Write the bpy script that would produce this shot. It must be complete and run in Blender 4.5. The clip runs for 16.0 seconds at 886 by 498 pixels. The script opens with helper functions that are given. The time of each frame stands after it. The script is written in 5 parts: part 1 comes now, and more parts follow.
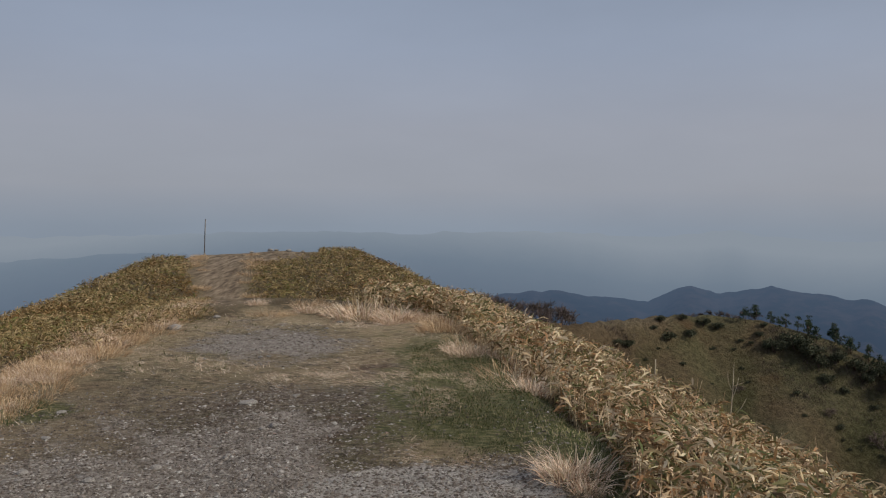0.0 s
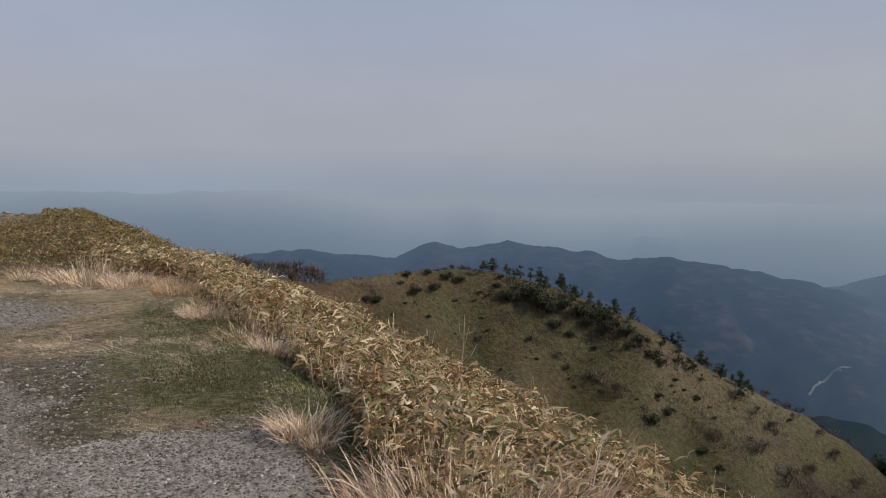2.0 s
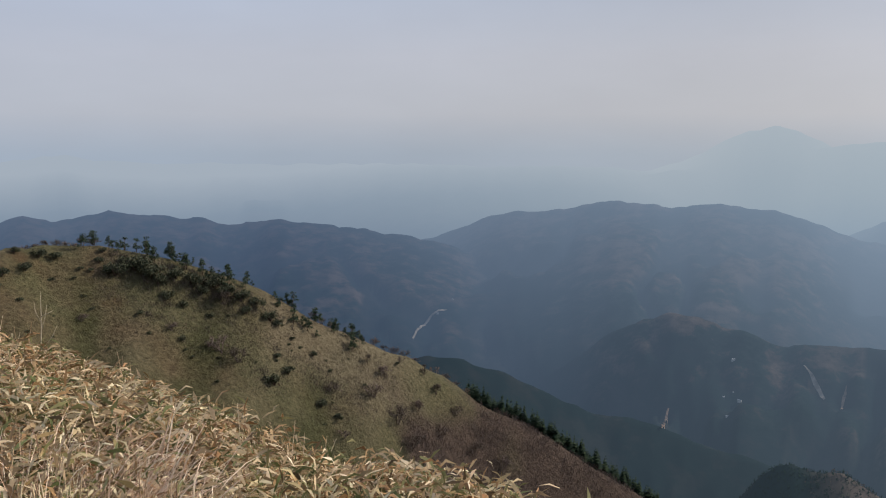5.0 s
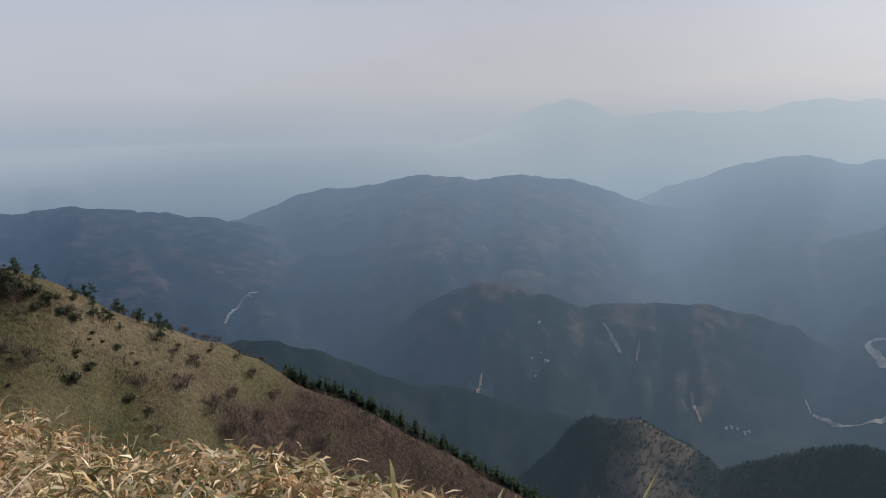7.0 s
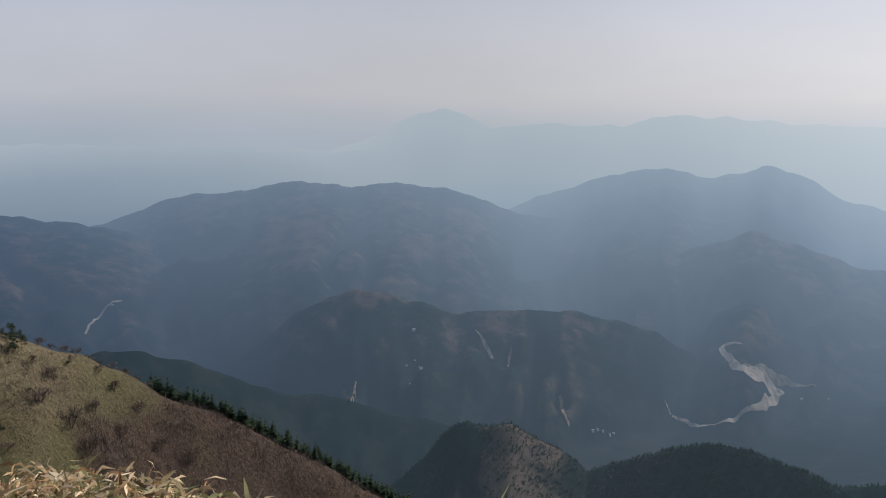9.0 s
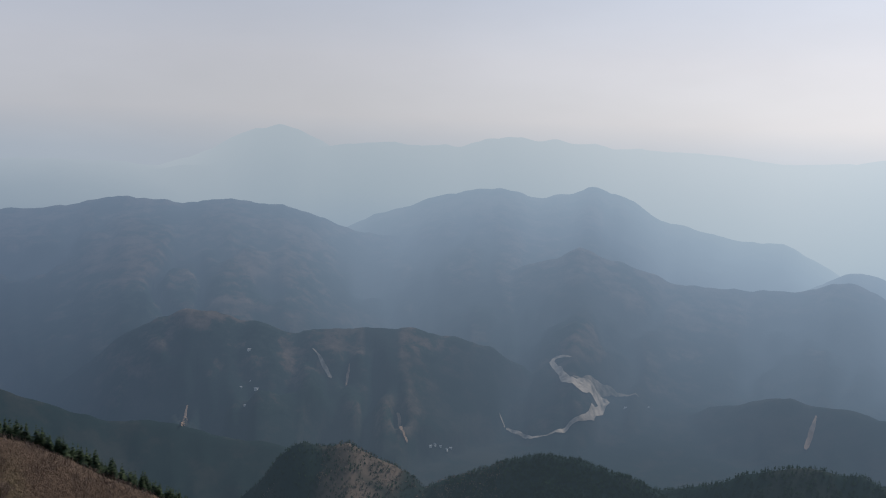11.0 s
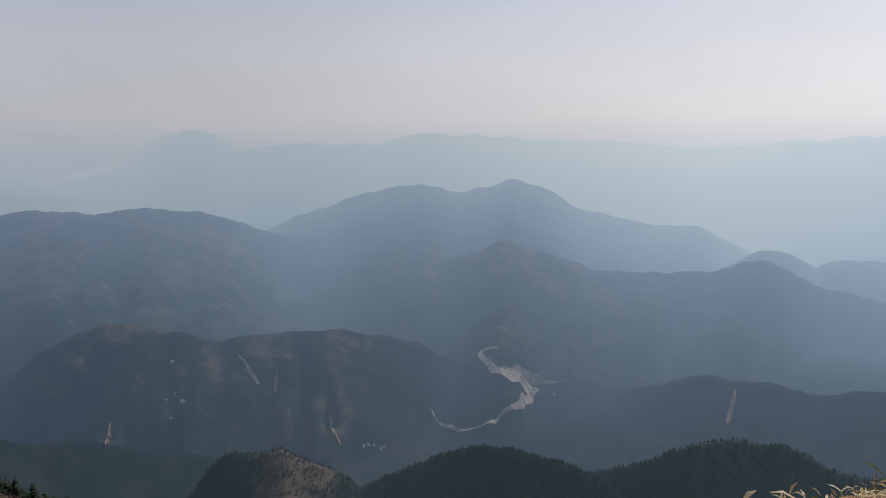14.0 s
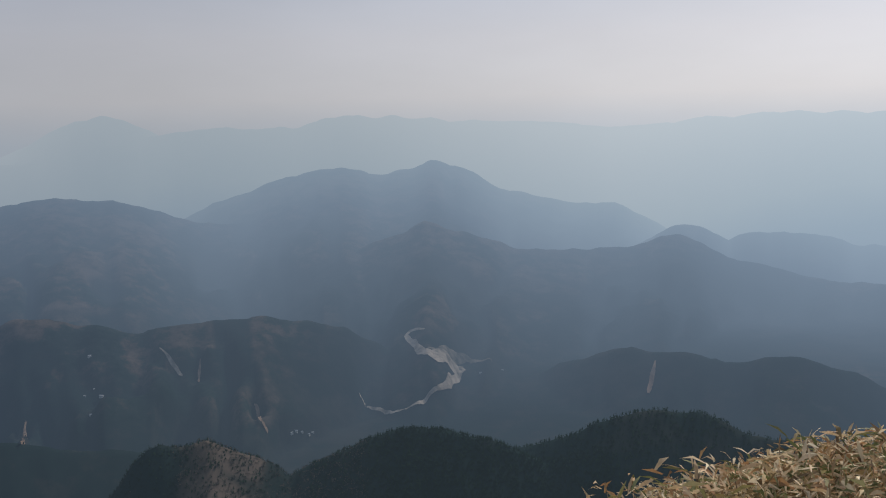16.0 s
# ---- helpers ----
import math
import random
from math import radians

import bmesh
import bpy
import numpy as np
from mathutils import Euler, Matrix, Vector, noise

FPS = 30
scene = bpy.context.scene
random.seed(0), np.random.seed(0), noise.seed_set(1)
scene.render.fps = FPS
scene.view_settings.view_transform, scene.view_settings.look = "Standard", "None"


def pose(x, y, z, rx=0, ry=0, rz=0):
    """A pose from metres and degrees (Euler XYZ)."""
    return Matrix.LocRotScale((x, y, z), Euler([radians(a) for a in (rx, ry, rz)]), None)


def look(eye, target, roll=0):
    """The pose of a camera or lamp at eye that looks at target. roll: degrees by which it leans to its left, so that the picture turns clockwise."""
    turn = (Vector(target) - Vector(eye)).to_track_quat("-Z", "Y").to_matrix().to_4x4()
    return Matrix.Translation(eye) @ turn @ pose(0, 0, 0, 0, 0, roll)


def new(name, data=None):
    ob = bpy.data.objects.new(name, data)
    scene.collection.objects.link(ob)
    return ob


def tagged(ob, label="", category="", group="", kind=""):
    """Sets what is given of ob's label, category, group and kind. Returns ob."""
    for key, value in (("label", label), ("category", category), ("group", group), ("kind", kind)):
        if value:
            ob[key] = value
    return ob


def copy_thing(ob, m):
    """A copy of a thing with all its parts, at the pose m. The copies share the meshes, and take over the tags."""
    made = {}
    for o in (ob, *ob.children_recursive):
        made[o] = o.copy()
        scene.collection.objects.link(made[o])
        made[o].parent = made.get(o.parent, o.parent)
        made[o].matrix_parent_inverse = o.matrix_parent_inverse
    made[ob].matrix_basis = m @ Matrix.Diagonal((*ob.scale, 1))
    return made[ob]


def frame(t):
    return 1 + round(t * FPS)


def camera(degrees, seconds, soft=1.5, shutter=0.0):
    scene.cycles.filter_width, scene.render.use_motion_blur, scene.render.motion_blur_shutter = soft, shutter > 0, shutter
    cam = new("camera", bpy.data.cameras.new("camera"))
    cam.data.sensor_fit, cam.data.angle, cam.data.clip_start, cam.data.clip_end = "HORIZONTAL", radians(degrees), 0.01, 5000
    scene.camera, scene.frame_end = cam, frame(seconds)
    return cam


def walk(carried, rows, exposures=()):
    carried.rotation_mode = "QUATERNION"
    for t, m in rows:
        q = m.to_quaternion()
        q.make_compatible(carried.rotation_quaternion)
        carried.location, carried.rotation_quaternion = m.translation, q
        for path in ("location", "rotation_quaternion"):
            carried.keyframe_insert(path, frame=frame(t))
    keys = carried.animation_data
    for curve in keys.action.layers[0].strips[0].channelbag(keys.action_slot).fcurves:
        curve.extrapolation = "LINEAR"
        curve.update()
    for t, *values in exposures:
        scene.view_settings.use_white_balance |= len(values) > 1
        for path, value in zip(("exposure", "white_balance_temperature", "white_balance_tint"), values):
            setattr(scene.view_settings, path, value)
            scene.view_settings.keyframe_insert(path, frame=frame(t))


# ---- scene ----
cam = camera(54.6, 16.0, 1.1)
# seconds, place, heading to the right of north, tilt, lean
PATH = [
    (0.0, -0.000, -0.000, 1.500, 0.00, -2.63, 0.53), (0.5, 0.037, 0.001, 1.497, 4.71, -3.77, 1.18), (1.0, 0.073, 0.010, 1.494, 9.11, -4.23, 0.84),
    (1.5, 0.091, 0.008, 1.486, 13.27, -4.86, 0.56), (2.0, 0.112, -0.003, 1.493, 16.70, -5.22, 0.67), (2.5, 0.138, -0.025, 1.491, 20.25, -5.65, 0.36),
    (3.0, 0.198, -0.047, 1.483, 26.28, -6.14, 0.51), (3.5, 0.215, -0.073, 1.482, 31.78, -6.60, 0.35), (4.0, 0.237, -0.084, 1.483, 35.57, -6.99, 0.06),
    (4.5, 0.265, -0.098, 1.493, 38.97, -7.28, -0.21), (4.7, 0.276, -0.106, 1.488, 40.32, -7.34, -0.02), (6.8, 0.313, -0.178, 1.495, 53.86, -9.06, -1.35),
    (7.0, 0.316, -0.178, 1.497, 54.99, -9.13, -0.96), (7.5, 0.324, -0.186, 1.499, 57.63, -8.98, -0.77), (8.0, 0.339, -0.190, 1.496, 59.23, -8.73, -0.73),
    (8.5, 0.358, -0.193, 1.497, 60.84, -8.64, -0.12), (9.0, 0.363, -0.209, 1.509, 63.43, -8.64, 0.61), (9.5, 0.370, -0.240, 1.502, 67.00, -8.81, 0.31),
    (10.0, 0.377, -0.262, 1.501, 70.07, -8.18, 1.29), (12.5, 0.390, -0.313, 1.500, 77.41, -7.10, 0.92), (13.0, 0.391, -0.317, 1.500, 78.01, -7.10, 0.61),
    (13.5, 0.392, -0.321, 1.500, 78.65, -7.21, -0.14), (14.0, 0.393, -0.327, 1.500, 79.44, -7.34, -0.32), (14.5, 0.394, -0.332, 1.500, 80.17, -7.63, -0.41),
    (15.0, 0.395, -0.336, 1.500, 80.79, -7.88, -0.74), (15.5, 0.396, -0.345, 1.500, 82.09, -8.28, -0.93), (16.0, 0.398, -0.362, 1.500, 84.59, -8.61, -1.31),
]


def sight(az, el):
    """The direction at az degrees right of north and el degrees above the level."""
    a, e = radians(az), radians(el)
    return Vector((math.sin(a) * math.cos(e), math.cos(a) * math.cos(e), math.sin(e)))


walk(cam, [(t, look((x, y, z), Vector((x, y, z)) + sight(az, el), lean)) for t, x, y, z, az, el, lean in PATH],
     [(0, -0.3), (1, -0.25), (2, -0.09), (3.2, 0.04), (4.5, 0.24), (7, 0.29), (10, 0.28), (12.5, 0.23), (14.5, 0.16), (15.5, 0.16), (16, 0.02)])

# ---- world, sun ----
SUN_AZ, SUN_EL = 110.0, 33.0
GLOW_AZ = 128.0  # where the cloud is thinnest
world = bpy.data.worlds.new("overcast")
scene.world = world
world.use_nodes = True
wt = world.node_tree
wt.nodes.clear()


def node(tree, kind, **values):
    n = tree.nodes.new(kind)
    for key, value in values.items():
        if key in n.inputs:
            n.inputs[key].default_value = value
        else:
            setattr(n, key, value)
    return n


def ramp(tree, fac, stops, mode="LINEAR"):
    n = tree.nodes.new("ShaderNodeValToRGB")
    n.color_ramp.interpolation = mode
    while len(n.color_ramp.elements) < len(stops):
        n.color_ramp.elements.new(0.5)
    for e, (at, colour) in zip(n.color_ramp.elements, stops):
        e.position, e.color = at, (*colour, 1)
    tree.links.new(fac, n.inputs[0])
    return n.outputs[0]


def maths(tree, op, a, b=0.0, c=None):
    n = tree.nodes.new("ShaderNodeMath")
    n.operation = op
    for i, v in enumerate((a, b, c)):
        if v is None:
            continue
        if isinstance(v, (int, float)):
            n.inputs[i].default_value = v
        else:
            tree.links.new(v, n.inputs[i])
    return n.outputs[0]


def mixed(tree, fac, a, b, blend="MIX"):
    n = tree.nodes.new("ShaderNodeMix")
    n.data_type, n.blend_type = "RGBA", blend
    for i, v in ((0, fac), (6, a), (7, b)):
        if isinstance(v, (int, float)):
            n.inputs[i].default_value = v
        elif isinstance(v, tuple):
            n.inputs[i].default_value = (*v, 1)
        else:
            tree.links.new(v, n.inputs[i])
    return n.outputs[2]


def noise_at(tree, vector, scale, detail=4.0, rough=0.55, offset=0.0):
    n = node(tree, "ShaderNodeTexNoise", Scale=scale, Detail=detail, Roughness=rough)
    if offset:
        m = node(tree, "ShaderNodeVectorMath", operation="ADD")
        m.inputs[1].default_value = (offset, offset * 0.7, offset * 1.3)
        tree.links.new(vector, m.inputs[0])
        vector = m.outputs[0]
    tree.links.new(vector, n.inputs["Vector"])
    return n.outputs["Fac"]


def toward_sun(tree, direction):
    """Cosine of the level angle between a direction and the bright side of the sky."""
    d = node(tree, "ShaderNodeVectorMath", operation="DOT_PRODUCT")
    d.inputs[1].default_value = (math.sin(radians(GLOW_AZ)), math.cos(radians(GLOW_AZ)), 0)
    tree.links.new(direction, d.inputs[0])
    return d.outputs["Value"]


sky_tex = node(wt, "ShaderNodeTexSky", sky_type="NISHITA", sun_disc=False, sun_elevation=radians(SUN_EL), sun_rotation=radians(SUN_AZ),
               altitude=900.0, dust_density=4.0)
sky_bg = node(wt, "ShaderNodeBackground", Strength=0.06)
wt.links.new(sky_tex.outputs[0], sky_bg.inputs[0])
coord = node(wt, "ShaderNodeTexCoord")
split = node(wt, "ShaderNodeSeparateXYZ")
wt.links.new(coord.outputs["Generated"], split.inputs[0])
# stratus deck: grey-blue overhead, paler and warmer in a band over the haze
deck = ramp(wt, maths(wt, "MULTIPLY_ADD", split.outputs["Z"], 1.0, 0.1), [
    (0.0, (0.24, 0.285, 0.34)), (0.08, (0.27, 0.305, 0.35)), (0.125, (0.335, 0.342, 0.37)), (0.19, (0.34, 0.345, 0.38)),
    (0.28, (0.305, 0.335, 0.40)), (0.42, (0.255, 0.30, 0.375)), (0.8, (0.32, 0.35, 0.41))])
side = maths(wt, "POWER", maths(wt, "MAXIMUM", toward_sun(wt, coord.outputs["Generated"]), 0.0), 4.2)
lit = maths(wt, "MULTIPLY_ADD", side, 0.76, 1.3)
cloud = node(wt, "ShaderNodeMapping")
cloud.inputs["Scale"].default_value = (1.0, 1.0, 3.2)
wt.links.new(coord.outputs["Generated"], cloud.inputs[0])
drift = maths(wt, "MULTIPLY_ADD", noise_at(wt, cloud.outputs[0], 1.7, 5.0), 0.34, 0.83)
deck = mixed(wt, 1.0, deck, maths(wt, "MULTIPLY", lit, drift), "MULTIPLY")
cool = ramp(wt, maths(wt, "MULTIPLY_ADD", toward_sun(wt, coord.outputs["Generated"]), 0.5, 0.5), [(0.3, (0.945, 0.99, 1.055)), (0.72, (1, 1, 1))])
deck = mixed(wt, 1.0, deck, cool, "MULTIPLY")
deck_bg = node(wt, "ShaderNodeBackground", Strength=1.0)
wt.links.new(deck, deck_bg.inputs[0])
both = node(wt, "ShaderNodeMixShader", Fac=0.9)
wt.links.new(sky_bg.outputs[0], both.inputs[1])
wt.links.new(deck_bg.outputs[0], both.inputs[2])
wt.links.new(both.outputs[0], node(wt, "ShaderNodeOutputWorld").inputs[0])

sun = new("sun", bpy.data.lights.new("sun", "SUN"))
sun.data.energy, sun.data.angle, sun.data.color = 3.9, radians(11), (1.0, 0.90, 0.75)
sun.matrix_world = look(sight(SUN_AZ, SUN_EL) * 50, (0, 0, 0))

# ---- the lie of the land, as heights in metres ----
EYE = 1.5


def hashed(ix, iy, seed):
    n = (ix * 374761393 + iy * 668265263 + seed * 974634777) & 0xFFFFFFFF
    n = ((n ^ (n >> 13)) * 1274126177) & 0xFFFFFFFF
    return ((n ^ (n >> 16)) & 0xFFFF) / 65535.0


def grain(x, y, size, seed=0):
    """Smooth value noise from 0 to 1 on arrays."""
    x, y = np.asarray(x, float) / size, np.asarray(y, float) / size
    ix, iy = np.floor(x).astype(np.int64), np.floor(y).astype(np.int64)
    fx, fy = x - ix, y - iy
    fx, fy = fx * fx * (3 - 2 * fx), fy * fy * (3 - 2 * fy)
    a, b = hashed(ix, iy, seed), hashed(ix + 1, iy, seed)
    c, d = hashed(ix, iy + 1, seed), hashed(ix + 1, iy + 1, seed)
    return (a * (1 - fx) + b * fx) * (1 - fy) + (c * (1 - fx) + d * fx) * fy


def fractal(x, y, size, seed=0, octaves=4):
    total, weight = 0.0, 1.0
    for k in range(octaves):
        total = total + (grain(x, y, size / 2 ** k, seed + k) - 0.5) * weight
        weight *= 0.5
    return total


def tangent(el):
    return np.tan(np.radians(el))


# the summit ground: where its level top ends, where it bends over, and how steeply that edge lies below the eye
TOP_AZ = [-180, -120, -60, -35, -27, -23, -19, -15.6, -10.6, -6, -3, 0, 4.4, 8.2, 12, 15.5, 19, 22.4, 25.6, 32, 40, 47, 55, 64, 80, 92, 97, 102, 107, 113, 130, 180]
TOP_EL = [-9, -10, -9, -8, -6.4, -4.85, -3.2, -2.75, -2.55, -2.55, -3.75, -5.25, -6.9, -8.4, -10, -11.7, -13.4, -14.9, -16.3, -19.6, -22, -22.9, -23.8, -25.5, -28, -27.3, -25.6, -23.7, -21.3, -18.4, -13.2, -9]
TOP_REACH = [9, 8, 9, 20, 32, 42, 50, 55, 56, 53, 46, 37, 25, 16.5, 11.5, 9.8, 8.8, 7.8, 6.9, 5.4, 4.4, 3.7, 3.2, 2.9, 2.9, 3.1, 3.3, 3.6, 4, 4.6, 7, 9]
LEVEL_REACH = [5, 5, 5, 6, 7.2, 9, 11, 13, 13, 12.5, 11.6, 10.6, 7.7, 5.8, 4.4, 3.8, 3.4, 3.1, 2.9, 2.5, 2.1, 1.9, 1.8, 1.7, 1.7, 1.75, 1.8, 1.9, 2.0, 2.3, 4, 5]
# a shallow saddle lies between the level top and the next hump
HUMP_AZ, HUMP = [-32, -23, -5, 3], [0, 1, 1, 0]
COVER_AZ, COVER = [-40, -36, 2, 8, 118, 122], [0.28, 0.28, 0.28, 0.32, 0.34, 0.25]
BAMBOO_AZ = [-180, -40, -30, -12, -3, 0, 1.4, 4.8, 8.3, 11, 12.3, 13.2, 14.5, 18, 22, 27, 32, 40, 50, 60, 90, 100, 113, 130, 180]
BAMBOO_REACH = [5, 6, 7.6, 13.2, 12, 11.3, 10.0, 8.2, 6.5, 5.7, 5.1, 4.1, 3.4, 3.0, 2.8, 2.6, 2.5, 2.4, 2.3, 2.1, 2.0, 2.1, 2.5, 4, 5]

SPUR_AZ = [-40, -10, 0, 4, 8.2, 10.6, 14.3, 17.5, 20.4, 24.8, 28.6, 31.7, 34.4, 37.4, 40.2, 42.4, 44.8, 47.7, 52, 55.4, 58.5, 64, 75, 90]
SPUR_EL = [-30, -7.5, -6.9, -6.8, -7.5, -7.13, -6.62, -6.5, -6.5, -7.6, -9.0, -10.75, -12.35, -13.65, -14.65, -15.8, -17.5, -18.7, -20.95, -22.6, -24.3, -27, -33, -45]
SPUR_REACH = [100, 120, 140, 160, 190, 205, 220, 230, 232, 232, 232, 235, 238, 240, 245, 250, 252, 255, 258, 262, 266, 275, 290, 300]

# ridge: reach, front slope, back slope, roughness, bearings, heights of its skyline in degrees
RIDGES = {
    "conifer slope": (340, 0.6, 0.7, 3, [38, 42, 44, 47.7, 51.5, 55.4, 59.3, 63.3, 70, 80, 90], [-21, -18.9, -18.9, -19.3, -21.0, -23.0, -24.4, -26, -29, -34, -45]),
    "valley hill": (1050, 0.38, 0.6, 14, [34, 38, 41, 43, 46.2, 49.3, 52.3, 56.2, 59.4, 63, 68, 74, 80], [-17, -15.2, -14.7, -14.6, -15.4, -16.8, -17.8, -18.5, -19.3, -19.9, -21.2, -23, -30]),
    "brown knoll": (860, 0.45, 0.6, 22, [56, 59, 61, 62.2, 63.3, 64.4, 65.4, 66.8, 68.3, 69.5, 70.6, 72.9, 74.4, 79], [-27, -24.6, -23.2, -22.2, -20.9, -20.0, -19.8, -20.3, -20.0, -20.5, -21.1, -22.2, -23.4, -28]),
    "wooded knoll": (800, 0.45, 0.6, 8, [66, 71.3, 74.4, 77.6, 80.7, 83.4, 85.8, 88.5, 90.8, 96], [-28, -24.2, -22.5, -21.3, -20.5, -20.3, -20.7, -21.4, -22.3, -26]),
    "wooded ridge": (900, 0.45, 0.5, 8, [80, 83.8, 87, 90.8, 94.1, 96.3, 98.4, 101.7, 103.8, 106.6, 108.7, 112.8, 125, 150], [-27, -23.3, -22.2, -21.3, -20.4, -19.5, -19, -18.8, -19.6, -20.2, -20.2, -20.8, -21, -28]),
    "scarred spur": (1560, 0.42, 0.5, 40, [48, 50.5, 52.3, 55, 57, 59.2, 60.6, 63, 66, 70], [-22, -19.2, -17.5, -15.4, -14.0, -13.0, -13.3, -14.8, -17.4, -21]),
    "scarred hill": (1720, 0.36, 0.45, 54, [44, 49.3, 51.6, 54, 56, 57.5, 59.4, 62.1, 64.6, 65.7, 69.3, 72.3, 75, 77.7, 80.7, 82.7, 84.2, 88], [-20, -15.7, -14.3, -12.5, -11.7, -11.4, -11.5, -12.1, -13, -12.6, -12.55, -12.4, -12.8, -13.6, -15.1, -17, -18.7, -24]),
    "far bank": (1720, 0.25, 0.5, 22, [84, 88.1, 92.8, 96.5, 100.2, 103.7, 107.8, 110.4, 113, 125, 150], [-21, -17.6, -16.1, -15, -15.1, -15.6, -15, -15.8, -16.2, -17, -26]),
    "brown hill": (2250, 0.3, 0.45, 34, [30, 36, 41.6, 45, 48, 52.5, 55.6, 57.9, 64, 72], [-17, -12.6, -11.3, -10.3, -9.7, -9.6, -10, -11, -12, -15]),
    "middle ridge": (2500, 0.22, 0.45, 26, [62, 69.4, 77, 80.8, 83.4, 86.5, 89.4, 92, 94.2, 96.7, 99.1, 100.4, 102.5, 106, 113, 130, 150], [-14, -10.6, -9.1, -7.6, -6.8, -7.6, -8.5, -8.6, -8.7, -8.5, -7.65, -7.8, -8.7, -9.8, -10.3, -10, -15]),
    "long ridge": (2900, 0.22, 0.45, 28, [30, 37.2, 41.9, 44.4, 47, 50.4, 51.9, 53.8, 55.3, 56.8, 58.7, 60.9, 63.1, 65, 66.8, 68.4, 73, 78, 84, 92], [-9, -7.2, -6.6, -5.75, -4.95, -4.8, -4.35, -4.08, -4.4, -4.6, -4.3, -4.25, -4.3, -4.7, -5.45, -5.9, -6.8, -8.0, -9.8, -13]),
    "twin hills": (2750, 0.2, 0.45, 25, [-14, -6, 0.8, 3.7, 8, 10.9, 13.5, 15, 16.2, 17.8, 19.1, 21, 23.6, 26.5, 28.6, 33.1, 36.2, 39.9, 43, 48], [-8, -6.6, -6.3, -5.6, -5.1, -5.6, -5.75, -5, -4.67, -5.2, -4.9, -4.5, -4.83, -5.22, -5.5, -5.5, -5.8, -6.5, -7.2, -9]),
    "right hills": (3050, 0.2, 0.45, 12, [94, 98.3, 99, 100, 101.4, 103.2, 103.9, 105.2, 107.8, 109.7, 111, 112.2, 120, 140], [-10, -7.9, -7.4, -7, -7.15, -8, -7.5, -7.36, -7.3, -7.5, -7.87, -7.9, -8, -10]),
    "blue range": (3350, 0.21, 0.45, 16, [62, 68.6, 70.5, 73.4, 75.7, 78, 79.8, 82.5, 83.9, 85.8, 88.4, 90.6, 92.8, 96, 97.6, 99.2, 101, 106], [-8, -5.7, -4.9, -3.95, -3.15, -3, -3.6, -3, -2.5, -2.95, -4.4, -5, -5.45, -5.6, -6.4, -7.3, -8.6, -11]),
    "faint hill": (3900, 0.22, 0.45, 15, [20, 24.8, 26.7, 28.2, 29.4, 31.6, 33.3, 34.6, 40, 46], [-6, -5.1, -4.85, -4.5, -4, -4, -4.6, -4.8, -5.5, -8]),
    "west range": (4200, 0.25, 0.45, 15, [-60, -40, -27, -22, -19, -14, -8, 0], [-4, -3.3, -3.3, -2.9, -2.8, -3.2, -4, -7]),
    "cone peak": (4200, 0.55, 0.4, 8, [44, 52.1, 55, 58, 60.2, 61.7, 63.2, 64.7, 66.5, 68, 70.6, 76], [-5, -3.2, -2.35, -1.5, -0.25, 0.45, 0.73, 0.4, -0.5, -1.2, -2.5, -5]),
    "table range": (4350, 0.5, 0.4, 6, [18, 30, 42, 53, 60, 64, 67.7, 71.3, 75, 76.7, 78.1, 81.9, 85.3, 90.4, 92.8, 95.7, 98, 100.6, 103.3, 107.2, 111.8, 125, 170], [-5, -3.2, -2.8, -2.6, -1.9, -1.0, -0.25, -0.3, -0.25, 0.13, 0.42, 0.33, 0.04, -0.2, -0.42, -0.75, -0.6, -0.26, -0.04, 0.14, -0.05, -0.3, -1.5]),
    "last range": (4550, 0.27, 0.4, 5, [-180, -60, -25, -10.6, -3.2, 2.7, 9.9, 13.1, 16.5, 17.6, 18.5, 19.4, 20.6, 25, 32, 40, 50, 62, 75, 90, 120, 180], [-2, -1.7, -1.8, -1.5, -1.55, -1.4, -1.4, -1.6, -1.4, -1.15, -1.0, -1.15, -1.4, -1.65, -1.75, -1.8, -1.9, -2.4, -3.6, -5, -5, -2]),
}
VALLEY = -525.0


